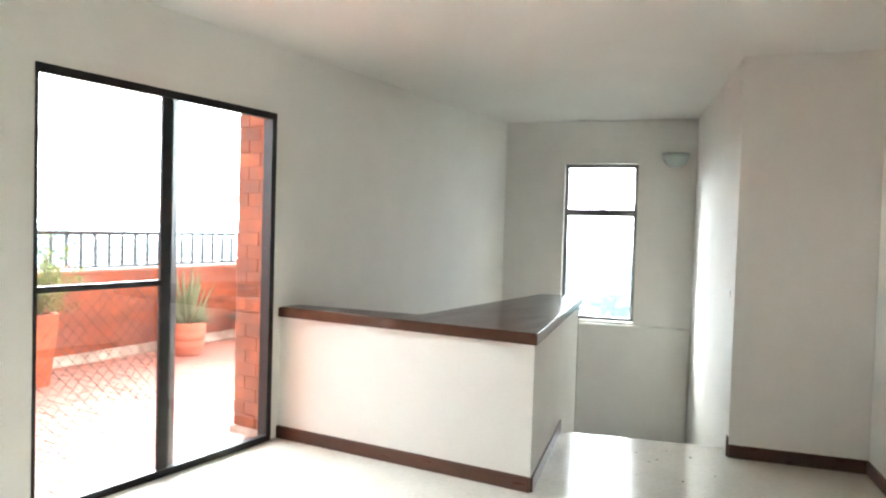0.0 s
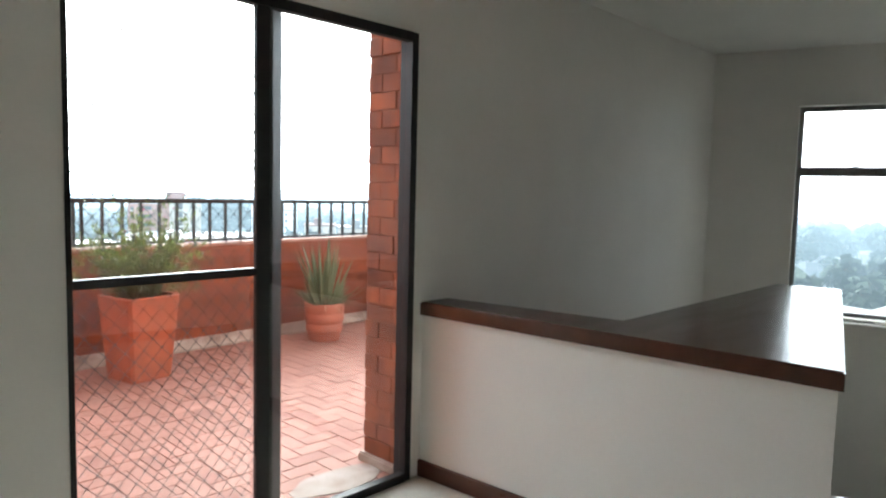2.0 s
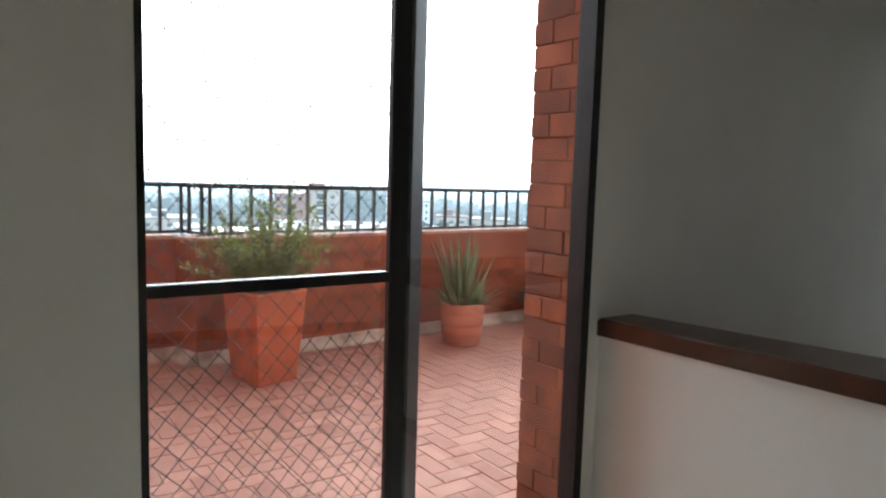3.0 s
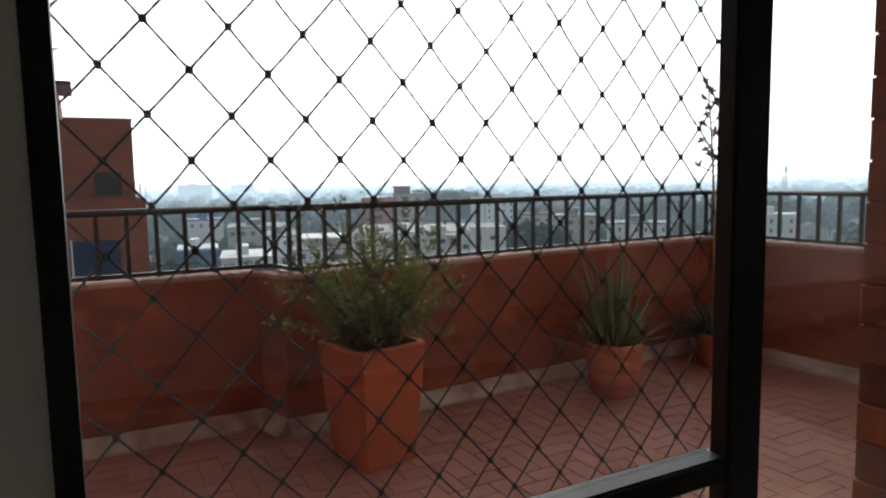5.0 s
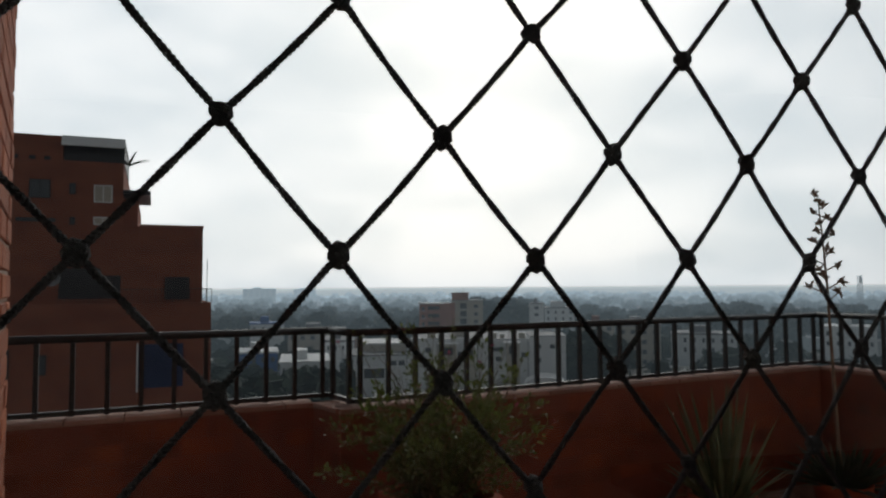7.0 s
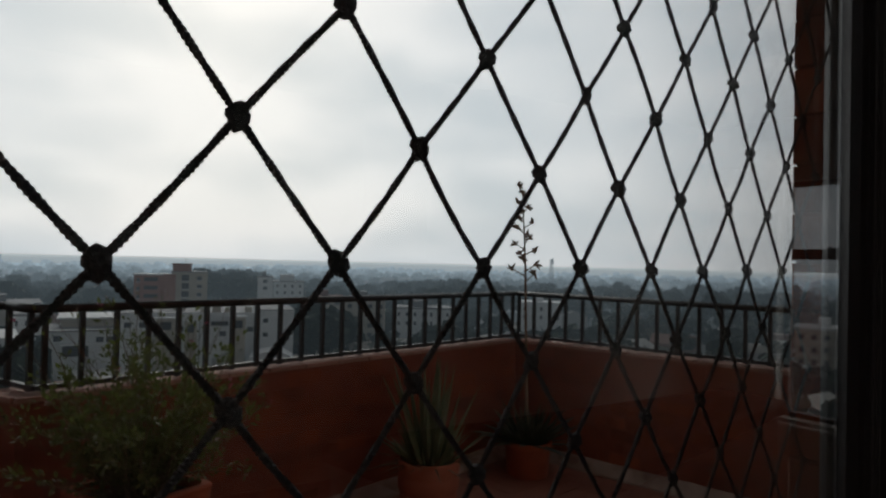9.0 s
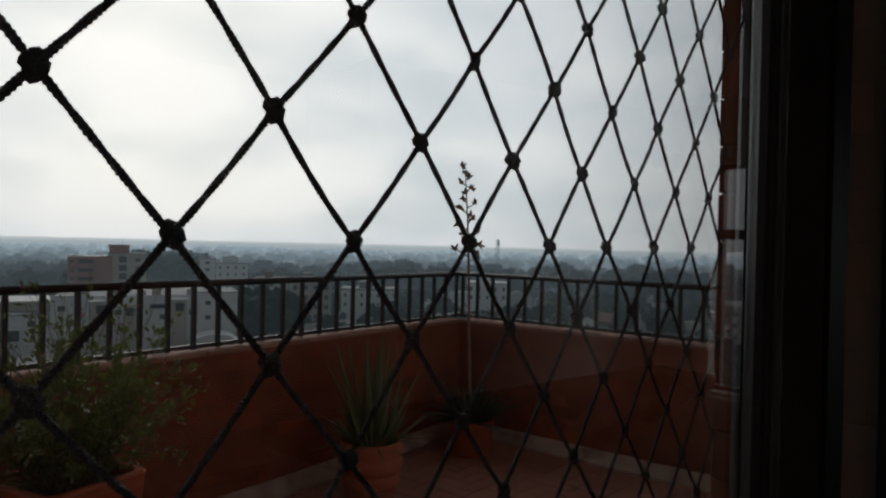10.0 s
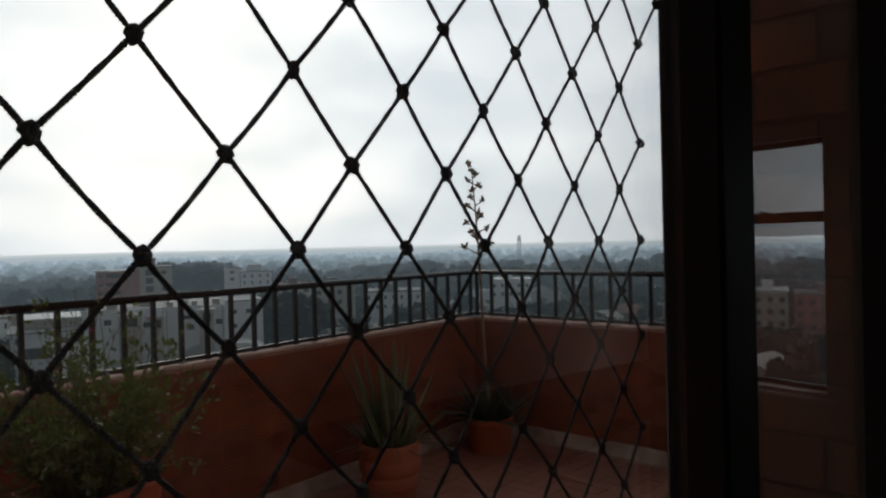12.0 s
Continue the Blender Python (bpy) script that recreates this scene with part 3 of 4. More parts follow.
for k in range(150):
    ang = rs.uniform(0, 2 * math.pi)
    tall = k % 5 == 0
    tilt = rs.uniform(0.05, 0.45) if tall else rs.uniform(0.12, 0.86)
    length = rs.uniform(0.60, 0.84) if tall else rs.uniform(0.32, 0.66)
    way = Vector((math.cos(ang) * tilt * 1.05, math.sin(ang) * tilt * 1.05, 1.0 - 0.38 * tilt)).normalized()
    p = Vector((math.cos(ang) * 0.10 * rs.random(), math.sin(ang) * 0.10 * rs.random(), 0.0))
    pts = [p.copy()]
    for s in range(7):
        way = (way + rand_dir(rs) * 0.17 + Vector((0, 0, -0.035 * tilt))).normalized()
        p = p + way * length / 7
        pts.append(p.copy())
    tube(stems, pts, [0.0036 - 0.0004 * s for s in range(8)], 4, cap=False)
    bare = tall and k % 10 == 0
    for s in range(2, 8):
        # leaves stand in tufts along the stem, with bare lengths between
        tuft = 2 if bare or rs.random() < 0.25 else rs.randrange(9, 18)
        knob = pts[s].lerp(pts[s - 1], rs.random())
        for r in range(tuft):
            q = knob.lerp(pts[s], rs.random() * 0.7)
            off = rand_dir(rs, 0.35)
            small_leaf(leaves, q + off * rs.uniform(0.002, 0.028), rand_dir(rs, 0.9), off + way * 0.8 + rand_dir(rs) * 0.3, rs.uniform(0.015, 0.036))
    if k % 9 == 0:
        for r in range(7):
            small_leaf(flowers, p + rand_dir(rs) * 0.004, rand_dir(rs, 0.5), rand_dir(rs, 0.5), 0.014)
    if k % 4 == 1:
        for r in range(4):
            small_leaf(pale, p + rand_dir(rs) * 0.006, rand_dir(rs, 0.5), rand_dir(rs, 0.5), 0.011)
part("stems", stems, M_STEM, shrub)
part("leaves", leaves, M_LEAF, shrub)
tagged(part("flowers", flowers, M_FLOWER, shrub, "small pink flowers"), kind="stuff")
tagged(part("buds", pale, M_WHITEBIT, shrub, "tiny whitish buds"), kind="stuff")

# round pot with the aloe
ALOE = (3.06, 2.80)
pot2 = thing("round_pot", "ribbed round terracotta pot on the terrace floor", "plant pot", at=(*ALOE, 0), group="round terracotta pots")
bm = lathe([(0.005, 0), (0.138, 0.0), (0.145, 0.01), (0.158, 0.08), (0.166, 0.088), (0.172, 0.10), (0.172, 0.155), (0.166, 0.165), (0.176, 0.175), (0.184, 0.19), (0.186, 0.24), (0.178, 0.255), (0.18, 0.27), (0.186, 0.30), (0.188, 0.345), (0.180, 0.355), (0.165, 0.35), (0.160, 0.31)], 44)
part("pot", bm, M_POT2, pot2, smooth=True)
part("soil", lathe([(0.162, 0.31), (0.10, 0.322), (0.004, 0.325)], 24), M_SOIL, pot2)
aloe = thing("aloe", "spiky grey-green aloe with dry lower leaves in a round pot", "aloe plant", at=(*ALOE, 0.315))
ra = random.Random(5)
bm, dry = bmesh.new(), bmesh.new()
for k in range(24):
    ang = k * 2.4 + ra.uniform(-0.3, 0.3)
    tilt = 0.04 + 0.42 * (k / 24) * ra.uniform(0.6, 1.3)
    L = ra.uniform(0.46, 0.72) * (1 - 0.35 * tilt)
    r0 = 0.03 + 0.09 * tilt
    leaf_blade(bm, (math.cos(ang) * r0, math.sin(ang) * r0, 0), (math.cos(ang) * tilt, math.sin(ang) * tilt, 1.0), L, ra.uniform(0.038, 0.054), ra.uniform(-0.25, 0.5) * tilt, 7, 0.45)
for k in range(64):
    ang = ra.uniform(0, 2 * math.pi)
    tilt = ra.uniform(0.25, 1.0)
    r0 = ra.uniform(0.06, 0.13)
    leaf_blade(bm, (math.cos(ang) * r0, math.sin(ang) * r0, 0), (math.cos(ang) * tilt, math.sin(ang) * tilt, 0.9), ra.uniform(0.12, 0.30), ra.uniform(0.018, 0.032), ra.uniform(-0.4, 0.9) * tilt, 5, 0.45)
for k in range(30):
    ang = ra.uniform(0, 2 * math.pi)
    leaf_blade(dry, (math.cos(ang) * 0.12, math.sin(ang) * 0.12, 0.01), (math.cos(ang), math.sin(ang), ra.uniform(0.15, 0.6)), ra.uniform(0.16, 0.36), ra.uniform(0.009, 0.02), ra.uniform(-0.6, 2.2), 8)
part("leaves", bm, M_ALOE, aloe)
part("dry_leaves", dry, M_STEM, aloe, "dry curled straw-coloured leaves")

# low pot with the agave and its dead flower stalk
AGAVE = (4.18, 2.91)
pot3 = thing("low_pot", "low plain terracotta pot in the terrace corner", "plant pot", at=(*AGAVE, 0), group="round terracotta pots")
part("pot", lathe([(0.005, 0), (0.142, 0), (0.15, 0.01), (0.162, 0.20), (0.172, 0.205), (0.174, 0.25), (0.160, 0.252), (0.150, 0.21)], 36), M_POT, pot3, smooth=True)
part("soil", lathe([(0.155, 0.215), (0.004, 0.228)], 24), M_SOIL, pot3)
agave = thing("agave", "dark agave rosette with a tall dead flower stalk", "agave plant", at=(*AGAVE, 0.21))
bm = bmesh.new()
for k in range(84):
    ang = ra.uniform(0, 2 * math.pi)
    tilt = 0.25 + 0.95 * (k / 84)
    leaf_blade(bm, (math.cos(ang) * 0.05, math.sin(ang) * 0.05, 0), (math.cos(ang) * tilt, math.sin(ang) * tilt, 1.0 - 0.5 * tilt), ra.uniform(0.20, 0.40), ra.uniform(0.03, 0.055), ra.uniform(-0.2, 1.2) * tilt)
part("leaves", bm, M_AGAVE, agave)
bm = bmesh.new()
sp = [Vector((-0.02, -0.01, 0.0)), Vector((-0.10, -0.05, 0.45)), Vector((-0.20, -0.11, 0.9)), Vector((-0.31, -0.18, 1.3)), Vector((-0.415, -0.235, 1.66)), Vector((-0.472, -0.258, 1.86))]
tube(bm, sp, [0.014, 0.012, 0.010, 0.008, 0.005, 0.002], 6)
pods = bmesh.new()
for k in range(18):
    u = k / 17
    z0 = 1.2 + 0.62 * u
    seg = max(s for s in range(5) if sp[s].z <= z0)
    b0 = sp[seg].lerp(sp[seg + 1], (z0 - sp[seg].z) / (sp[seg + 1].z - sp[seg].z))
    ang = k * 2.4
    d = Vector((math.cos(ang), math.sin(ang), 0.55)).normalized()
    L = 0.11 * (1 - 0.72 * u)
    tip = b0 + d * L
    tube(bm, [b0, tip], [0.005, 0.0035], 4)
    for r in range(7):
        leaf_blade(pods, tip + rand_dir(ra) * 0.004, rand_dir(ra, 0.5), 0.048 * (1 - 0.3 * u), 0.02, 0.3, 3, 0.6)
part("flower_stalk", bm, M_STALK, agave, "tall dry brown stalk")
tagged(part("seed_pods", pods, M_STALK, agave, "dry star-shaped seed pods"), kind="stuff")

# fallen petals and leaves
for px, py, pt, mat in ((2.2, 2.75, 20, M_WHITEBIT), (1.75, 2.2, 70, M_WHITEBIT), (2.75, 2.45, 130, M_STEM), (3.7, 2.75, 10, M_STEM), (3.55, 2.6, 60, M_FLOWER), (0.75, 2.5, 40, M_STEM), (2.4, 1.6, 100, M_STEM)):
    bm = bmesh.new()
    for k in range(3):
        small_leaf(bm, Vector((0.006 * k, 0.004 * k, 0.002 + 0.002 * k)), (0.2, 0.1 * k, 1), (math.cos(k * 2.0), math.sin(k * 2.0), 0.12), 0.028)
    ob = tagged(part("fallen_petal", bm, mat), "small dry petal fallen on the terrace tiles", "petal", group="fallen petals")
    ob.matrix_basis = pose(px, py, 0.0, 0, 0, pt)

# ---- mortar skirting at the foot of the parapet ----
for a, b in PARAPET:
    L = (Vector(b) - Vector(a)).length
    bm = bmesh.new()
    prof = [(0.004, -0.006), (-0.072, -0.006), (-0.069, 0.014), (-0.026, 0.074), (-0.012, 0.092), (0.004, 0.092)]
    steps = max(2, int(L / 0.12))
    rows = [[bm.verts.new((L * s / steps, y + (0.005 * noise.noise((s * 1.7, y * 9, 3)) if 0 < j < 5 else 0), z + (0.005 * noise.noise((s * 1.3, 5, z * 9)) if 1 < j < 6 else 0))) for j, (y, z) in enumerate(prof)] for s in range(steps + 1)]
    for r, q in zip(rows, rows[1:]):
        for k in range(len(prof)):
            bm.faces.new((r[k], r[(k + 1) % 6], q[(k + 1) % 6], q[k]))
    bm.faces.new(rows[0])
    bm.faces.new(rows[-1][::-1])
    ob = part("skirting", bm, M_KERB)
    ob.matrix_basis = along(a, b)
    tagged(ob, "worn whitish mortar skirting along the parapet", "skirting", group="terrace skirting", kind="structure")

# ---- the brick tower next door ----
M_FARBRICK = material("tower_brick", (0.37, 0.128, 0.074), 0.9, (0.27, 0.09, 0.054), 0.5, 5, 0.0, stretch=(1, 1, 2.2), speck=0.3)
# near-black for dark frames and rails, and for shade painted as panels
M_DARK = material("dark_paint_and_shade", (0.02, 0.02, 0.022), 0.4, (0.03, 0.03, 0.032), 1, 9, 0.0)
M_WHITE = material("white_paint", (0.90, 0.90, 0.89), 0.6, (0.85, 0.85, 0.84), 0.4, 6, 0.0)
M_CREAM = material("cream_render", (0.62, 0.56, 0.47), 0.8, (0.53, 0.47, 0.39), 0.3, 6, 0.0)
M_GREYROOF = material("grey_roof", (0.33, 0.33, 0.33), 0.7, (0.24, 0.24, 0.24), 0.2, 5, 0.0)
M_REDROOF = material("clay_roof", (0.28, 0.13, 0.09), 0.9, (0.21, 0.10, 0.07), 0.2, 5, 0.0)
M_PINK = material("rose_brick", (0.50, 0.25, 0.19), 0.9, (0.40, 0.18, 0.135), 0.3, 6, 0.0)
M_BLUE = material("blue_sheet", (0.05, 0.16, 0.42), 0.6, (0.04, 0.12, 0.34), 0.5, 6, 0.0)
M_NAVY = material("dark_blue_cloth", (0.03, 0.05, 0.13), 0.8, (0.02, 0.035, 0.10), 0.8, 8, 0.0)
M_FARGLASS = material("far_window_glass", (0.06, 0.07, 0.08), 0.3, (0.09, 0.10, 0.11), 0.4, 5, 0.0)



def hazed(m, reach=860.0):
    """Paints aerial haze into a material: pale emission, stronger the further from the house."""
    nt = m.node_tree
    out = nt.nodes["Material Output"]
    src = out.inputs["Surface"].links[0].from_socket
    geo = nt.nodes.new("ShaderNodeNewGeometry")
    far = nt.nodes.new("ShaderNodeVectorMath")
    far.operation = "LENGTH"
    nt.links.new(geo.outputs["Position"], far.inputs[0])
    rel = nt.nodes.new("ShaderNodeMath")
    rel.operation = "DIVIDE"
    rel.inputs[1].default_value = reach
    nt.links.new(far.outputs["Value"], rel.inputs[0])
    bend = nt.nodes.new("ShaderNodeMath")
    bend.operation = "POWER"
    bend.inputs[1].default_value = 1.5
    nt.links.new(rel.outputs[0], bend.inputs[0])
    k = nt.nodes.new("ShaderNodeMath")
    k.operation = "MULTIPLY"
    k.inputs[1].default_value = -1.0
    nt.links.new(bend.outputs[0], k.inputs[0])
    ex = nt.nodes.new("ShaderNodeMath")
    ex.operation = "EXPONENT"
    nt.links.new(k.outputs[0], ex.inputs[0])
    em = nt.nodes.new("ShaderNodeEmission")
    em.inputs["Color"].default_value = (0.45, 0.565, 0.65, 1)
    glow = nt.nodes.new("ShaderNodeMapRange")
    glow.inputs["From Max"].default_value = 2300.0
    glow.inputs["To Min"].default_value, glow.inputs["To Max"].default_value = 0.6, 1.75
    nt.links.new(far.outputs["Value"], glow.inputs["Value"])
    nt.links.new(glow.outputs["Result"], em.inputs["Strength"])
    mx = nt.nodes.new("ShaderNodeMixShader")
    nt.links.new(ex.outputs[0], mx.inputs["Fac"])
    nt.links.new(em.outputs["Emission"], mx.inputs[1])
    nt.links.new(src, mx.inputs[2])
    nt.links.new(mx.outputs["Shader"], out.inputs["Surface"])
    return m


# distance haze goes into these far surfaces as their own emission
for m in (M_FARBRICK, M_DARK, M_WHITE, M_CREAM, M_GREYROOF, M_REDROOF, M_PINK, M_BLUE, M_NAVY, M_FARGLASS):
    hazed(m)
TY = 47.0
tower = thing("apartment_tower", "stepped red brick apartment tower with balconies", "apartment building", at=(0, TY, 0))
bm = box(-16, -1.8, 0, 14, -30, 9.4)
boxed(bm, -16, -5.2, 0, 14, 9.4, 10.9)
boxed(bm, -1.8, -0.95, 0.6, 12, -30, 7.2)
part("wall", bm, M_FARBRICK, tower)
bm = box(-3.0, 3.0, -0.02, 14, -30, 5.42)
boxed(bm, -16, 3.5, -0.9, 14, -30, 0.55)
part("lower_wall", bm, M_FARBRICK, tower)
# solid dark block paints the shade of the terrace below its canopy
part("roof", boxed(box(-5.2, -1.7, -0.5, 8, 10.55, 10.75), -5.2, -1.75, 0.4, 8, 9.4, 10.55), M_DARK, tower, "dark solid block painted as a shaded penthouse terrace under a canopy")
part("canopy_edge", box(-1.75, 1.75, -0.05, 0.0, -0.45, 0.35, pose(-3.45, -0.62, 10.55, -35, 0, 0)), M_WHITE, tower, "white canopy edge")
part("eave", prism([(-1.8, -0.2), (-0.2, -0.2), (-0.2, 6), (-1.8, 6)], 7.45, 7.7), M_DARK, tower)
part("coping", box(-0.8, 3.05, -0.08, 14, 5.42, 5.56), M_PINK, tower)


def tower_window(x0, x1, z0, z1, y, frame_mat, pane_mat, cols=2):
    w = part("window", box(x0 + 0.06, x1 - 0.06, y - 0.03, y + 0.02, z0 + 0.06, z1 - 0.06), pane_mat, tower)
    bm = bmesh.new()
    boxed(bm, x0, x1, y - 0.08, y, z0, z0 + 0.07), boxed(bm, x0, x1, y - 0.08, y, z1 - 0.07, z1)
    for c in range(cols + 1):
        x = x0 + (x1 - x0 - 0.07) * c / cols
        boxed(bm, x, x + 0.07, y - 0.079, y - 0.001, z0 + 0.07, z1 - 0.07)
    part("window_frame", bm, frame_mat, w)


tower_window(-3.45, -2.4, 6.85, 7.95, -0.03, M_WHITE, M_CREAM)
tower_window(-3.45, -2.4, 5.45, 5.95, -0.03, M_WHITE, M_CREAM)
tower_window(-6.95, -5.8, 7.0, 8.15, -0.03, M_DARK, M_FARGLASS)
tower_window(-4.8, -4.45, 7.3, 8.0, -0.03, M_DARK, M_FARGLASS, 1)
tower_window(-4.75, -4.45, 5.4, 5.9, -0.03, M_DARK, M_FARGLASS, 1)
tower_window(-7.6, -5.5, 5.55, 5.8, -0.03, M_DARK, M_FARGLASS, 3)
tower_window(-6.2, -5.7, -3.6, -2.4, -0.93, M_DARK, M_FARGLASS, 1)
tower_window(-9.4, -7.6, -4.2, -2.0, -0.93, M_DARK, M_FARGLASS, 2)
for vx in (-7.9, -7.0, -6.2):
    part("vent", box(vx, vx + 0.35, -0.05, 0.0, 9.35, 9.6), M_DARK, tower)
# flat black panels on the wall paint the shade inside the balconies
part("balcony_opening", box(-5.25, -3.0, -0.06, 0.02, 0.85, 2.75), M_DARK, tower, "flat dark panel painted as a shaded balcony opening")
part("balcony_opening", box(-3.0, -1.85, -0.09, 0.0, 0.85, 2.3), M_DARK, tower, "flat dark panel painted as a shaded balcony opening")
part("balcony_opening", box(0.7, 2.2, -0.09, 0.0, 0.75, 2.2), M_DARK, tower, "flat dark panel painted as a shaded balcony opening")
part("air_conditioner", box(-4.6, -3.65, -0.55, -0.06, 3.15, 3.95, bevel=0.04), M_WHITE, tower, "white air conditioner box")
bm = bmesh.new()
for i in range(27):
    boxed(bm, -5.2 + i * 0.335, -5.17 + i * 0.335, -0.88, -0.85, 0.55, 1.4)
boxed(bm, -5.3, 3.55, -0.89, -0.84, 1.4, 1.45)
part("balcony_rail", bm, M_DARK, tower)
dish = part("satellite_dish", lathe([(0.03, 0.0), (0.25, 0.05), (0.45, 0.17), (0.43, 0.18), (0.24, 0.08), (0.03, 0.03)], 20), M_GREYROOF, tower)
dish.matrix_basis = pose(-5.35, -1.1, 1.95, 65, 0, -25)
part("awning", box(-0.75, 1.85, -1.0, -0.91, -4.7, -2.0), M_NAVY, tower, "dark blue cloth over an opening")
part("awning_post", box(-0.85, -0.75, -1.05, -0.95, -4.9, -1.9), M_WHITE, tower)
bm = bmesh.new()
for k in range(9):
    leaf_blade(bm, (-1.5, 1.0, 9.4), (math.cos(k * 0.7), -0.4, 0.8), 1.5, 0.16, 1.3)
part("roof_plant", bm, M_AGAVE, tower)
part("antenna", tube(bmesh.new(), [(3.3, 0.2, 0.5), (3.3, 0.2, 3.4)], 0.025), M_GREYROOF, tower)


# ---- the city below ----
GROUND = -30.0


def at_bearing(az, dist):
    return math.sin(radians(az)) * dist, math.cos(radians(az)) * dist


M_GROUND = material("far_ground", (0.085, 0.10, 0.065), 0.95, (0.16, 0.15, 0.125), 0.012, 0.2, 0.0)
bm = bmesh.new()
bmesh.ops.create_grid(bm, x_segments=2, y_segments=2, size=4600)
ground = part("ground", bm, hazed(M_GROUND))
ground.location = (0, 0, GROUND)
tagged(ground, "hazy green and grey plain around the city", "ground", kind="structure")
bm = bmesh.new()
boxed(bm, -9, 6.1, -12, 0.13, GROUND, -3.1), boxed(bm, -9, 4.9, 0.13, 3.6, GROUND, -0.26)
tagged(part("own_building", bm, M_FARBRICK), "red brick building below the terrace", "building", kind="structure")


# unseen wall added over the house to keep rear sky light off the terrace
bm = box(-9, 6.1, -0.06, 0.13, CEIL + 0.205, 11)
prism([(-0.06, 0.15), (-0.34, 2.40), (-0.54, 2.40), (-0.26, 0.15)], 3.105, 11, bm)
tagged(part("upper_storeys", bm, M_FARBRICK), "unseen red brick wall added above the house to block sky light", "building", kind="structure")


def far_building(label, az0, az1, dist, top, mat, floors, cols, deep=14.0, roof=M_GREYROOF, win=True, extra=None):
    """A building across the view between two bearings, with storeys of windows on the near face and one side."""
    mid = (az0 + az1) / 2
    w = 2 * dist * math.tan(radians((az1 - az0) / 2))
    x, y = at_bearing(mid, dist)
    b = thing("far_building", label, "building", at=(x, y, 0), turn=-mid, group="city buildings")
    part("wall", box(-w / 2, w / 2, 0, deep, GROUND, top), mat, b)
    part("roof", boxed(box(-w / 2 - 0.3, w / 2 + 0.3, -0.3, deep, top, top + 0.5), -w * 0.2, w * 0.05, deep * 0.3, deep * 0.7, top + 0.5, top + 2.6), roof, b)
    if extra:
        part("penthouse", box(-w * extra, w * extra * 0.6, 2, deep * 0.8, top, top + 3.2), mat, b)
    if win:
        pw, ph = w / cols * (0.28 if mat is M_WHITE else 0.42), 1.3
        first = part("window", box(-pw / 2, pw / 2, -0.12, 0.02, 0, ph), M_FARGLASS, b)
        me = first.data
        first.matrix_basis = Matrix.Translation((-w / 2 + w / cols * 0.5, 0, top - 2.4))
        for f in range(floors):
            for c in range(cols):
                if f or c:
                    piece("window", me, b, Matrix.Translation((-w / 2 + w / cols * (c + 0.5), 0, top - 2.4 - 3.0 * f)))
    return b


def on_bearing(label, mid, dist):
    x, y = at_bearing(mid, dist)
    return thing("far_building", label, "building", at=(x, y, 0), turn=-mid, group="city buildings")


def far_windows(b, spots, w, h, mat=M_FARGLASS, front=0.0):
    """Windows of one size on the near face, each a part, with a pale sill."""
    me = sill = None
    for x, z in spots:
        m = Matrix.Translation((x, front, z))
        if me is None:
            first = part("window", box(-w / 2, w / 2, -0.05, 0.02, 0, h), mat, b)
            first.matrix_basis, me = m, first.data
            ledge_ob = part("sill", box(-w / 2 - 0.15, w / 2 + 0.15, -0.3, 0.0, -0.16, -0.02), M_WHITE, b)
            ledge_ob.matrix_basis, sill = m, ledge_ob.data
        else:
            piece("window", me, b, m)
            piece("sill", sill, b, m)


def apartment_block():
    """Six storeys: a rose brick half with balconies, a beige half, and a brick house on the roof."""
    b = on_bearing("rose brick and beige apartment block with balconies", 23.75, 256)
    part("wall", box(-12, 0, 0, 14, GROUND, -5.4), M_PINK, b)
    part("beige_wall", box(0, 12, 0.3, 14, GROUND, -4.3), M_CREAM, b, "beige rendered wall")
    part("bay", box(-2.6, 1.4, -0.9, 0.0, GROUND, -5.0), M_PINK, b)
    part("stair_strip", box(1.4, 2.7, -0.35, 0.3, GROUND, -4.1), M_CREAM, b)
    part("roof", boxed(box(-12.4, -7.5, -0.8, 9, -5.4, -4.95), -7.5, 0, -0.3, 14, -5.4, -5.1), M_WHITE, b, "pale roof slab")
    part("beige_roof", box(-0.1, 12.2, 0.1, 14, -4.3, -4.0), M_GREYROOF, b)
    part("roof_house", box(0.3, 6.6, 2, 9, -4.0, -1.5), M_PINK, b)
    part("roof_house_slab", box(0.0, 6.9, 1.6, 9.4, -1.5, -1.2), M_REDROOF, b)
    part("aerial", tube(bmesh.new(), [(4.6, 4, -1.2), (4.6, 4, 1.0)], 0.08, 4), M_GREYROOF, b)
    floors = [-8.2 - 2.9 * f for f in range(6)]
    me = slab = None
    for z in floors:
        m = Matrix.Translation((-6.6, 0, z))
        if me is None:
            # flat dark panel paints the shade of the balcony recess
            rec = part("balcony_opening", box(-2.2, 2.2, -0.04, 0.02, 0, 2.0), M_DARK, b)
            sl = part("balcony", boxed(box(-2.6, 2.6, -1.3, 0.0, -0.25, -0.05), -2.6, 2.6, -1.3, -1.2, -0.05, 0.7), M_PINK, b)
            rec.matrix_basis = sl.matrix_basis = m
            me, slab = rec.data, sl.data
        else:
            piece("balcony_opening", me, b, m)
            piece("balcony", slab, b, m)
    far_windows(b, [(-10.6, z + 0.4) for z in floors] + [(-0.6, z + 0.6) for z in floors], 1.1, 1.3)
    far_windows(b, [(4.6, z + 0.9) for z in floors], 2.4, 2.2, M_DARK, 0.3)
    far_windows(b, [(9.3, z + 1.2) for z in floors], 1.6, 1.3, M_FARGLASS, 0.3)


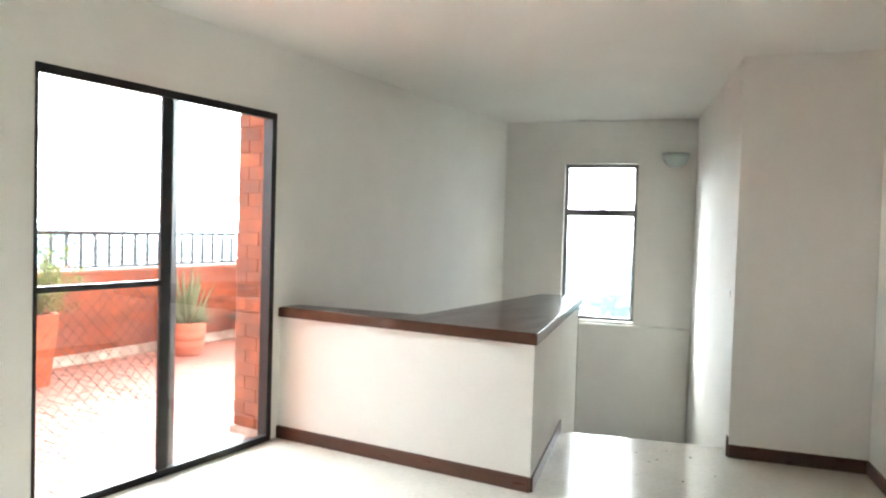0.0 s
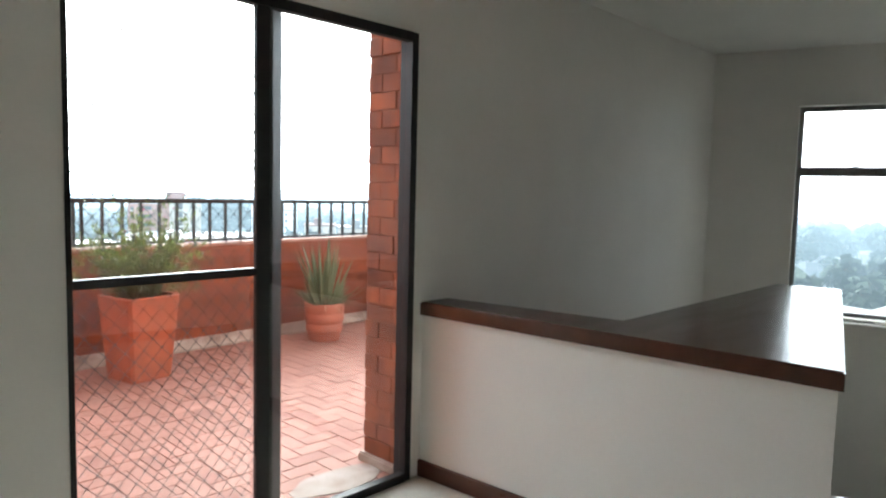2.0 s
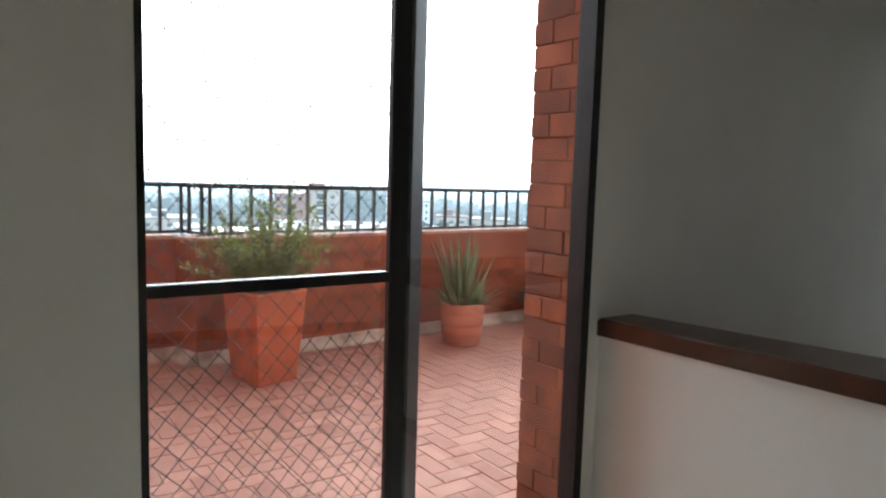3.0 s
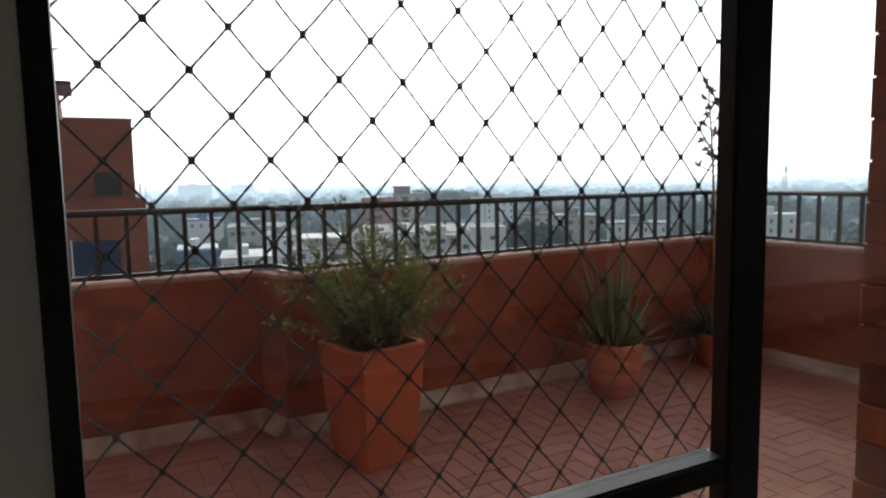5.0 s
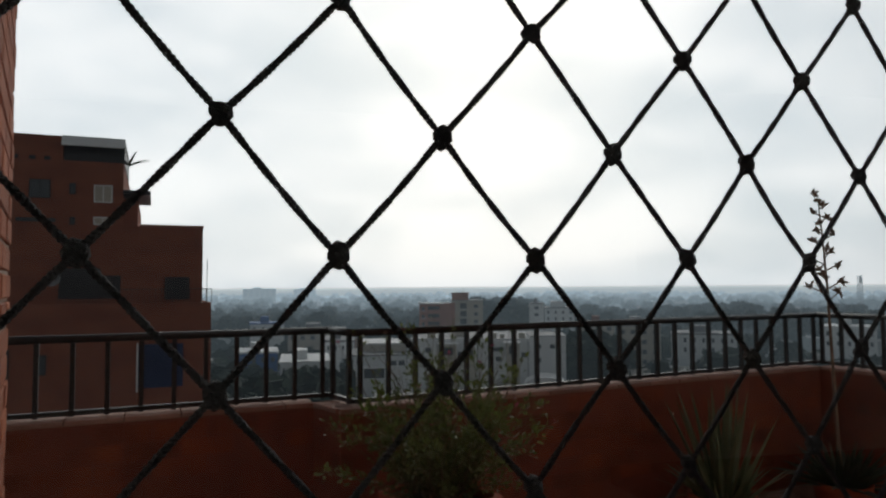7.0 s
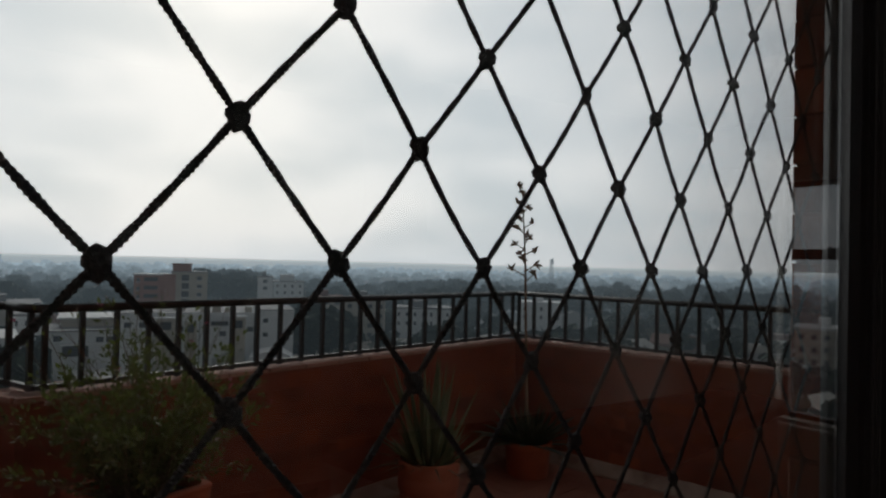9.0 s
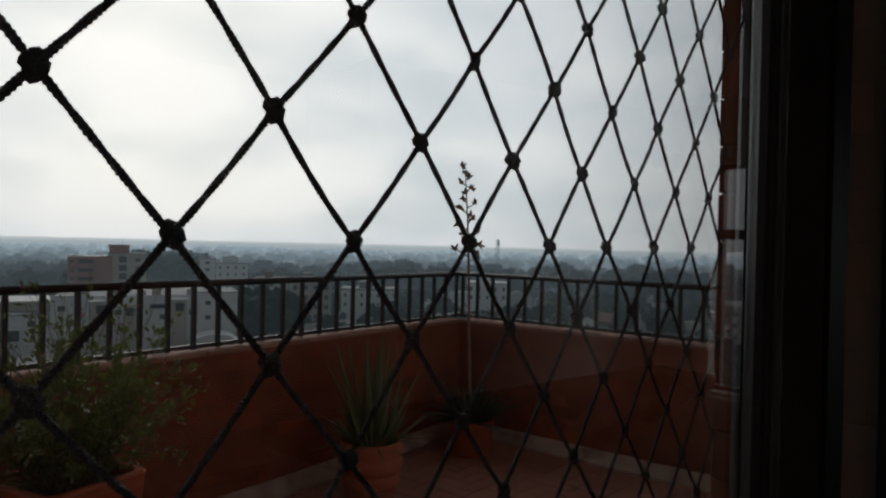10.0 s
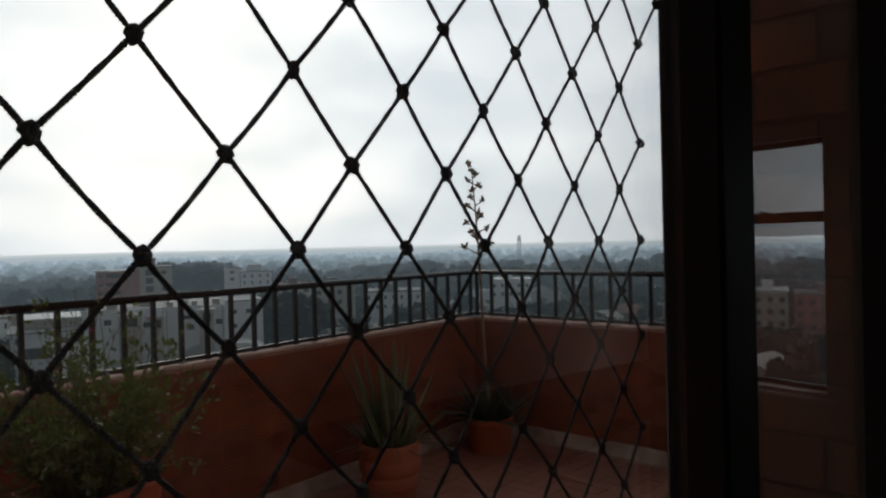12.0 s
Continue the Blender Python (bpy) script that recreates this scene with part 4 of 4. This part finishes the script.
def white_works():
    """A long white workshop block with a broad pale roof, small sheds, bays and slabs on its near side."""
    b = on_bearing("long white workshop block with roof sheds and bays", 26.6, 172)
    part("wall", box(-19.8, 19.8, 0, 34, GROUND, -12.4), M_WHITE, b)
    part("roof", box(-19.6, 19.6, 0.3, 34, -12.4, -12.25), M_GREYROOF, b, "broad grey flat roof")
    for x0, x1, y0, y1 in ((-19.8, 19.8, 0, 0.3), (-19.8, 19.8, 33.7, 34)):
        part("roof_edge", box(x0, x1, y0, y1, -12.4, -11.9), M_WHITE, b)
    part("raised_hall", box(11.0, 19.9, -2.2, 12, GROUND, -11.2), M_WHITE, b)
    part("raised_hall_roof", box(10.8, 20.1, -2.4, 12.2, -11.2, -11.0), M_GREYROOF, b)
    for x, w, top, deep in ((-9.3, 4.2, -13.2, 2.4), (-3.8, 2.6, -13.9, 1.8), (6.9, 3.2, -12.9, 2.6)):
        bay = part("bay", box(x - w / 2, x + w / 2, -deep, 0.0, GROUND, top), M_CREAM, b)
        part("bay_slab", box(x - w / 2 - 0.7, x + w / 2 + 0.5, -deep - 0.5, 0.0, top, top + 0.3), M_WHITE, bay)
        # thin dark panel on the bay's face, painted shade without a recess
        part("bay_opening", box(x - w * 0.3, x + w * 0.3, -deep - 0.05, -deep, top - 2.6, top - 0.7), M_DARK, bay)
    part("awning", box(0.6, 4.6, -1.6, -0.02, -14.9, -14.0), M_DARK, b, "dark awning over a loading bay")
    for x, y, w, h in ((-14.0, 6, 2.2, 1.4), (-1.2, 1.5, 1.4, 1.3), (1.9, 2.0, 2.0, 1.6), (4.4, 5.0, 1.2, 1.0), (9.4, 3.0, 1.6, 1.5), (-7.0, 12, 3.0, 1.6)):
        shed = part("roof_shed", box(x - w / 2, x + w / 2, y, y + w, -12.25, -12.25 + h), M_CREAM, b)
        part("shed_cover", box(x - w / 2 - 0.3, x + w / 2 + 0.3, y - 0.3, y + w + 0.3, -12.25 + h, -12.1 + h), M_WHITE, shed)
    far_windows(b, [(-17.6, -15.4), (-14.4, -15.4), (-6.2, -16.4), (3.4, -17.6), (9.8, -16.6)], 1.5, 1.2)
    far_windows(b, [(13.2, -14.2), (16.6, -14.2), (13.2, -17.6)], 1.2, 1.0, M_FARGLASS, -2.2)
    for x in (-12.0, -1.9, 5.4, 10.7):
        part("downpipe", tube(bmesh.new(), [(x, -0.12, GROUND), (x, -0.12, -12.4)], 0.09, 5), M_GREYROOF, b)
    c = on_bearing("stepped white workshop wing with overhanging roofs", 17.8, 168)
    part("wall", box(-6.6, 6.4, 0, 16, GROUND, -15.4), M_WHITE, c)
    part("roof", box(-7.2, 6.4, -1.8, 16, -15.4, -15.1), M_GREYROOF, c)
    part("upper_wall", box(-4.6, 6.6, 6, 20, -15.1, -13.2), M_CREAM, c)
    part("upper_roof", box(-5.4, 7.0, 4.6, 20.5, -13.2, -12.9), M_WHITE, c)
    part("porch_roof", box(-4.4, 1.2, -4.2, 0.0, -18.2, -17.95), M_WHITE, c)
    far_windows(c, [(-5.0, -17.6), (3.2, -18.0), (5.2, -18.0)], 1.5, 1.2)
    # shade under the porch, put in as a dark panel on the wall
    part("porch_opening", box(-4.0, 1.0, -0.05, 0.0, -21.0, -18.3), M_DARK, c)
    d = on_bearing("low pale vaulted shed in front of the workshop", 31.6, 158)
    bm = bmesh.new()
    arch = [(math.cos(math.pi * k / 14) * 5.2, -22.2 + math.sin(math.pi * k / 14) * 2.6) for k in range(15)]
    near, rear = [bm.verts.new((x, 0, z)) for x, z in arch], [bm.verts.new((x, 9, z)) for x, z in arch]
    for k in range(14):
        bm.faces.new((near[k], near[k + 1], rear[k + 1], rear[k]))
    bm.faces.new(near)
    bm.faces.new(rear[::-1])
    part("vault", bm, M_WHITE, d)
    part("wall", box(-5.0, 5.0, 0.1, 8.9, GROUND, -22.2), M_CREAM, d)


apartment_block()
white_works()
far_building("white annex hall behind the workshop", 13.2, 15.6, 200, -14.6, M_WHITE, 1, 4, 20, roof=M_GREYROOF)
far_building("tall white office block among the trees", 30.3, 31.5, 310, -7.1, M_WHITE, 2, 1, 9)
far_building("stepped white office wing among the trees", 31.55, 34.0, 314, -9.2, M_WHITE, 4, 4, 12, extra=0.3)
far_building("cream house with an ochre roof", 34.6, 37.2, 250, -12.5, M_CREAM, 2, 3, roof=M_REDROOF)
far_building("cream four-storey apartment block", 37.4, 40.8, 215, -11.2, M_CREAM, 5, 4)
far_building("long low white warehouse", 41.6, 46.4, 225, -14.2, M_WHITE, 2, 7)
far_building("white house with a pale roof", 52.2, 55.6, 240, -12.2, M_WHITE, 2, 5, roof=M_WHITE)
far_building("low warehouse with a blue roof", 7.2, 9.9, 260, -12.3, M_WHITE, 1, 4, roof=M_BLUE)
far_building("low grey workshop hall", 10.2, 15.0, 235, -14.0, M_CREAM, 1, 6, 22)
far_building("low white and blue workshop", 6.4, 9.4, 190, -16.4, M_BLUE, 1, 4, roof=M_WHITE)
far_building("white hall with a curved roof", 9.6, 13.6, 170, -17.2, M_WHITE, 1, 6, 20, roof=M_WHITE)
far_building("distant pale apartment blocks", 6.6, 9.2, 1150, -2.0, M_CREAM, 4, 6, 40)
far_building("distant pale tower blocks", 10.6, 12.4, 1300, -4.0, M_WHITE, 4, 5, 40)
far_building("row of low white halls among trees", 69.0, 76.0, 165, -24.5, M_WHITE, 1, 6, 24, roof=M_WHITE)
far_building("long white hall with a pale roof", 76.6, 81.0, 150, -24.0, M_WHITE, 1, 5, 20, roof=M_WHITE)
far_building("cream flats with a white roof", 101.2, 104.5, 185, -12.5, M_CREAM, 4, 4, roof=M_WHITE)
far_building("grey and cream flats beyond trees", 97.5, 100.8, 190, -13.5, M_PINK, 4, 4)

# scattered roofs, joined
rc = random.Random(21)
city_v, city_f = [], []
for k in range(900):
    az, dist = rc.uniform(-4, 112), 130 + 1500 * rc.random() ** 1.7
    x, y = at_bearing(az, dist)
    w, d, h = rc.uniform(5, 14) * (1 + dist / 1500), rc.uniform(5, 12) * (1 + dist / 1500), rc.uniform(3.0, 8.5)
    t = rc.uniform(0, 3.1)
    o, c, s = len(city_v), math.cos(t), math.sin(t)
    gable = rc.random() < 0.5
    for z in (GROUND, GROUND + h):
        for px, py in ((-w, -d), (w, -d), (w, d), (-w, d)):
            city_v.append((x + (px * c - py * s) / 2, y + (px * s + py * c) / 2, z))
    if gable:
        for px in (-w, w):
            city_v.append((x + px * c / 2, y + px * s / 2, GROUND + h + d * 0.22))
        city_f += [(o + 4, o + 5, o + 9, o + 8), (o + 6, o + 7, o + 8, o + 9), (o + 5, o + 6, o + 9), (o + 7, o + 4, o + 8)]
    else:
        city_f.append((o + 4, o + 5, o + 6, o + 7))
    city_f += [(o + i, o + (i + 1) % 4, o + 4 + (i + 1) % 4, o + 4 + i) for i in range(4)]
me = bpy.data.meshes.new("city_roofs")
me.from_pydata(city_v, [], city_f)
M_CITY = bpy.data.materials.new("city_render")
M_CITY.use_nodes = True
ct = M_CITY.node_tree
ge = ct.nodes.new("ShaderNodeNewGeometry")
cr = ct.nodes.new("ShaderNodeValToRGB")
cr.color_ramp.interpolation = "CONSTANT"
for pos, colr in ((0.0, (0.52, 0.51, 0.48, 1)), (0.3, (0.26, 0.14, 0.10, 1)), (0.5, (0.36, 0.33, 0.29, 1)), (0.72, (0.20, 0.20, 0.20, 1)), (0.86, (0.60, 0.60, 0.58, 1))):
    el = cr.color_ramp.elements.new(pos) if pos else cr.color_ramp.elements[0]
    el.position, el.color = pos, colr
ct.links.new(ge.outputs["Random Per Island"], cr.inputs["Fac"])
ct.links.new(cr.outputs["Color"], ct.nodes["Principled BSDF"].inputs["Base Color"])
ct.nodes["Principled BSDF"].inputs["Roughness"].default_value = 0.85
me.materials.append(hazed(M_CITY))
tagged(new("city_roofs", me), "scattered low houses and roofs of the city", "houses", kind="stuff")

# tree belts between the houses, joined
tv, tf = [], []
rt = random.Random(8)
for k in range(3440):
    az, dist = rt.uniform(-6, 114), 75 + 1750 * rt.random() ** 1.55
    tall = 2600 <= k < 3300
    near = k >= 3300
    if tall:
        az, dist = (rt.uniform(25.8, 30.8) if k % 7 == 0 else az), rt.uniform(330, 520)
    if near:
        az, dist = (rt.uniform(33.6, 37.2), rt.uniform(178, 200)) if k % 2 else (rt.uniform(2.5, 14.5), rt.uniform(105, 165))
    elif (dist < 200 and 14 < az < 36) or (dist < 175 and 68 < az < 82):
        continue
    x, y = at_bearing(az, dist)
    r = rt.uniform(3.0, 5.5) * (1 + dist / 1400)
    h = rt.uniform(5, 9.5)
    if near:
        h = rt.uniform(8, 14.5) if k % 2 else rt.uniform(7, 11.5)
    if tall:
        h += 4.5 + 4.5 * noise.noise((az * 0.35, 1.5, 0)) + (5 if 25.8 < az < 30.8 else 0)
    for q in range(56 if dist < 500 else 30):
        n = rand_dir(rt, 0.25)
        f = rt.uniform(0.55, 1.0)
        c = Vector((x, y, GROUND + h)) + Vector((n.x * r, n.y * r, n.z * r * 0.72)) * f
        s = r * rt.uniform(0.2, 0.36)
        u = rand_dir(rt)
        v = (n + rand_dir(rt) * 0.5).cross(u).normalized() * s
        u = u * s
        o = len(tv)
        tv += [tuple(c - u - v * 0.6), tuple(c + u * 0.8 - v), tuple(c + u + v * 0.7), tuple(c - u * 0.7 + v)]
        tf.append((o, o + 1, o + 2, o + 3))
me = bpy.data.meshes.new("far_trees")
me.from_pydata(tv, [], tf)
M_TREES = bpy.data.materials.new("far_foliage")
M_TREES.use_nodes = True
ct = M_TREES.node_tree
ge = ct.nodes.new("ShaderNodeNewGeometry")
cr = ct.nodes.new("ShaderNodeValToRGB")
cr.color_ramp.elements[0].color, cr.color_ramp.elements[1].color = (0.020, 0.036, 0.025, 1), (0.055, 0.08, 0.05, 1)
ct.links.new(ge.outputs["Random Per Island"], cr.inputs["Fac"])
ct.links.new(cr.outputs["Color"], ct.nodes["Principled BSDF"].inputs["Base Color"])
ct.nodes["Principled BSDF"].inputs["Roughness"].default_value = 0.9
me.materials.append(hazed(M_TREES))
tagged(new("far_trees", me), "dark green trees spread through the city", "trees", kind="stuff")

# a lattice mast, and the glowing backdrop strip at the horizon
mx, my = at_bearing(54.6, 620)
mast = thing("radio_mast", "thin lattice radio mast above the trees", "mast", at=(mx, my, GROUND))
bm = bmesh.new()
for sx, sy in ((-1, -1), (1, -1), (0, 1)):
    tube(bm, [(sx * 2.2, sy * 2.2, 0), (sx * 1.1, sy * 1.1, 37)], 0.22, 4)
for k in range(12):
    z = 2 + k * 3
    tube(bm, [(-2, -2, z), (2, -2, z + 2.5), (0, 2, z + 1), (-2, -2, z)], 0.14, 4)
part("lattice", bm, M_GREYROOF, mast)
bm = bmesh.new()
for k in range(7):
    boxed(bm, -2.2 + k * 0.6, -1.9 + k * 0.6, -1.6, -1.3, 31 + (k % 3), 35.5 + (k % 3))
part("aerials", bm, M_WHITE, mast)

# horizon haze painted as emission that brightens towards the strip's top
M_RIDGE = bpy.data.materials.new("glowing_haze")
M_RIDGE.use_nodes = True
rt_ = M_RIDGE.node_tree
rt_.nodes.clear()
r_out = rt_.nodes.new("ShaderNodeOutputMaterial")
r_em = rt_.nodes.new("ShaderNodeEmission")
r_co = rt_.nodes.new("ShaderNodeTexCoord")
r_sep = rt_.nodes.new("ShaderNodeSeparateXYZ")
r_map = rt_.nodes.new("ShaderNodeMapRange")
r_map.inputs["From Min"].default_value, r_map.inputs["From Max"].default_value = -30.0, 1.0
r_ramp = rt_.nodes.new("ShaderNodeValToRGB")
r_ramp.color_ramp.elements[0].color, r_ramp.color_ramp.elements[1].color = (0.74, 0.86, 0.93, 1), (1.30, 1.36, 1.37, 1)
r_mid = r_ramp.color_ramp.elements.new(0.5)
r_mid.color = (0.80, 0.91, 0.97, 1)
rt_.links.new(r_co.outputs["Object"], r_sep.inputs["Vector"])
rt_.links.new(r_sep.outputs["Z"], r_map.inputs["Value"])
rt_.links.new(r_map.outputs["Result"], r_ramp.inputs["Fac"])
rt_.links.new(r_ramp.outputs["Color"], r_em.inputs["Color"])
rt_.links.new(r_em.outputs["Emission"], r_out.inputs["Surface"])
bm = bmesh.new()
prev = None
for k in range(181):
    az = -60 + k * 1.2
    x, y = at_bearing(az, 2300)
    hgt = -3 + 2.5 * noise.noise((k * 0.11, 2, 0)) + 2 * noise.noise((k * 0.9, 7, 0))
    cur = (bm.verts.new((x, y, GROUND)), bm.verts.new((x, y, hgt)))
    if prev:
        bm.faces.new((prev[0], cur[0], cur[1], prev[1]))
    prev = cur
tagged(part("backdrop", bm, M_RIDGE), "glowing backdrop strip painted as a hazy blue-grey wooded plain at the horizon", "backdrop", kind="structure")


# ---- bricks and tiles ----
def brick_mesh(name, length, deep, high, mat, chamfer=0.004, joint=0.010):
    """One brick: x along, front at y = 0, standing on z = 0, with its edges broken."""
    l, h, c = length - joint, high - joint, chamfer
    vs = [(x, y, z) for y, i in ((deep, 0), (c, 0), (0, c)) for x, z in ((i, i), (l - i, i), (l - i, h - i), (i, h - i))]
    fs = [(8, 9, 10, 11)] + [(a + k, b + k, b + (k + 1) % 4, a + (k + 1) % 4) for a, b in ((8, 4), (4, 0)) for k in ()]
    for o in (4, 8):
        for k in range(4):
            fs.append((o - 4 + k, o - 4 + (k + 1) % 4, o + (k + 1) % 4, o + k))
    me = bpy.data.meshes.new(name)
    me.from_pydata(vs, [], fs)
    me.update()
    me.materials.append(mat)
    return me


rb = random.Random(3)


def bricks(parent, a, b, z0, z1, me, length, high, opening=None, proud=0.002):
    """Courses of bricks in running bond along a-b, leaving out openings (from, to, low, high)."""
    base = along(a, b)
    n = (Vector(b) - Vector(a)).length
    for r in range(int((z1 - z0) / high + 0.5)):
        z = z0 + r * high
        x = -(length / 2 if r % 2 else 0.0)
        spans = [(0.0, n)]
        for o0, o1, l0, l1 in (opening or []):
            if z + high * 0.5 > l0 and z + high * 0.5 < l1:
                spans = [p for s0, s1 in spans for p in ((s0, min(s1, o0)), (max(s0, o1), s1)) if p[1] - p[0] > 0.02]
        while x < n:
            for s0, s1 in spans:
                p, q = max(x, s0), min(x + length, s1)
                if q - p > 0.03:
                    piece("brick", me, parent, base @ Matrix.Translation((p, rb.uniform(-proud, proud), z)) @ Matrix.Diagonal(((q - p - 0.004) / length, 1, 1, 1)))
            x += length


BL, BH = 0.25, 0.082
M_BIG = brick_mesh("brick", BL, 0.06, BH, M_BRICK)
# side wall left of the door, with two window slots over a soldier course
LW_A, LW_B = (-0.03, 0.146), (-0.306, 2.40)
LW_N = (Vector(LW_B) - Vector(LW_A)).length
wall_side = thing("wall_side", "orange brick side wall with two dark window slots", "brick wall", kind="structure")
bm = bmesh.new()
am = along(LW_A, LW_B)
OPEN = [(0.12, 0.66, 1.65, 2.62), (0.93, 1.34, 1.65, 2.62)]
for x0, x1, z0, z1 in ((0, LW_N, -0.25, 1.645), (0, 0.12, 1.645, 3.1), (0.66, 0.93, 1.645, 3.1), (1.34, LW_N, 1.645, 3.1), (0.12, 0.66, 2.62, 3.1), (0.93, 1.34, 2.62, 3.1)):
    boxed(bm, x0, x1, 0.007, 0.24, z0, z1, am)
part("mortar", bm, M_MORTAR, wall_side)
for o0, o1, l0, l1 in OPEN:
    w = part("window", box(o0, o1, 0.045, 0.055, l0, l1, am), M_BLACK, wall_side, "dark window behind the slot")
    part("sill", box(o0, o1, 0.004, 0.045, l0 - 0.004, l0 + 0.004, am), M_MORTAR, w)
bricks(wall_side, LW_A, LW_B, -0.07, 1.41, M_BIG, BL, BH)
for r in range(3):
    z = 1.41 + r * BH
    for x in (1.345, 1.345 + BL, 1.345 + 2 * BL, 1.345 + 3 * BL):
        q = min(x + BL, LW_N)
        if q - x > 0.03:
            piece("brick", M_BIG, wall_side, am @ Matrix.Translation((x, rb.uniform(-0.003, 0.003), z)) @ Matrix.Diagonal(((q - x - 0.004) / BL, 1, 0.96, 1)))
M_SOLDIER = brick_mesh("soldier_brick", 0.064, 0.06, 0.238, M_BRICK, joint=0.008)
for k in range(21):
    piece("brick", M_SOLDIER, wall_side, am @ Matrix.Translation((0.002 + k * 0.064, rb.uniform(-0.003, 0.003), 1.412)))
bricks(wall_side, LW_A, LW_B, 1.656, 3.1, M_BIG, BL, BH, OPEN)

# pier right of the door
pier = thing("brick_pier", "orange brick pier beside the terrace door", "brick pier", kind="structure")
PA, PB = (1.50, 0.306), (1.50, 0.054)
part("mortar", box(1.506, 1.95, 0.05, 0.30, -0.25, 3.1), M_PIERMORTAR, pier)
M_PIERB = brick_mesh("pier_brick", 0.21, 0.12, 0.088, M_PIER, 0.0025, joint=0.0045)
bricks(pier, PA, PB, 0.052, 3.1, M_PIERB, 0.21, 0.088, proud=0.004)
part("plinth", box(1.482, 1.96, 0.0495, 0.335, -0.006, 0.048, bevel=0.008), M_KERB, pier, "pale worn stone plinth")

# parapet bricks and coping
M_PARB = brick_mesh("parapet_brick", 0.25, 0.05, 0.088, M_PBRICK, 0.002, 0.005)
M_COPE = brick_mesh("coping_brick", 0.25, 0.16, 0.03, M_COPING, 0.003, 0.006)
for ob, (a, b) in zip([o for o in scene.objects if o.name.startswith("parapet")], PARAPET):
    if a == P0:
        a = (-0.75, P0[1] + (P1[1] - P0[1]) * 0.85 / 2.495)
    bricks(ob, a, b, 0.0, PZ - 0.03, M_PARB, 0.25, 0.088, proud=0.0012)
    d = Vector(b) - Vector(a)
    cnt = int(d.length / 0.25) + 1
    for i in range(cnt):
        q = min((i + 1) * 0.25, d.length + 0.0) - i * 0.25
        if q > 0.04:
            piece("brick", M_COPE, ob, along(a, b) @ Matrix.Translation((i * 0.25, -0.006, PZ - 0.03)) @ Matrix.Diagonal((q / 0.25, 1, 1, 1)))

# herringbone terrace tiles
TW = 0.107
tile_me = bpy.data.meshes.new("tile")
l, w, c, h = 2 * TW - 0.005, TW - 0.005, 0.0012, 0.008
vs = [(x, y, z) for z, i in ((-h, 0), (-c, 0), (0, c)) for x, y in ((i, i), (l - i, i), (l - i, w - i), (i, w - i))]
fs = [(8, 9, 10, 11)] + [(o - 4 + k, o - 4 + (k + 1) % 4, o + (k + 1) % 4, o + k) for o in (4, 8) for k in range(4)]
tile_me.from_pydata(vs, [], fs)
tile_me.materials.append(M_TILE)
jv, jf = [], []
for ix in range(-14, 44):
    for iy in range(-1, 31):
        kind = (ix - iy) % 4
        cut = iy == -1 and kind == 2  # the half of an upright tile that the threshold cuts
        if kind not in (0, 3) and not cut:
            continue
        x, y = 0.02 + ix * TW, 0.15 + iy * TW
        m = Matrix.Translation((x, y, rb.uniform(-0.0015, 0.001))) if kind == 0 else pose(x + TW - 0.005, y, rb.uniform(-0.0015, 0.001), 0, 0, 90)
        if cut:
            m = pose(x + TW - 0.005, y, -0.0005, 0, 0, 90) @ Matrix.Diagonal((0.49, 1, 1, 1))
        if x > 4.62 or y > 3.36 or (y > 3.05 and x > 0.95):
            continue
        if 0.05 < x < 2.35 and 0.0 < y < 3.0 and not cut:
            piece("tile", tile_me, ground_terrace, m)
        else:
            o = len(jv)
            jv += [tuple(m @ Vector(v)) for v in vs]
            jf += [tuple(o + i for i in f) for f in fs]
me = bpy.data.meshes.new("outer_tiles")
me.from_pydata(jv, [], jf)
me.materials.append(M_TILE)
ot = new("outer_tiles", me)
ot.parent = ground_terrace
tagged(ot, "terracotta tiles further out on the terrace", kind="stuff")

# grey cement smeared over the tiles beside the pier
rp = random.Random(17)
ring = [(1.27 + (0.24 + 0.06 * rp.random()) * math.cos(a), 0.20 + (0.10 + 0.03 * rp.random()) * math.sin(a)) for a in (2 * math.pi * k / 22 for k in range(22))]
tagged(part("cement_patch", prism(ring, -0.002, 0.0035, bevel=0.002), M_CEMENT, ground_terrace, "worn grey cement patch over the tiles"), kind="structure")
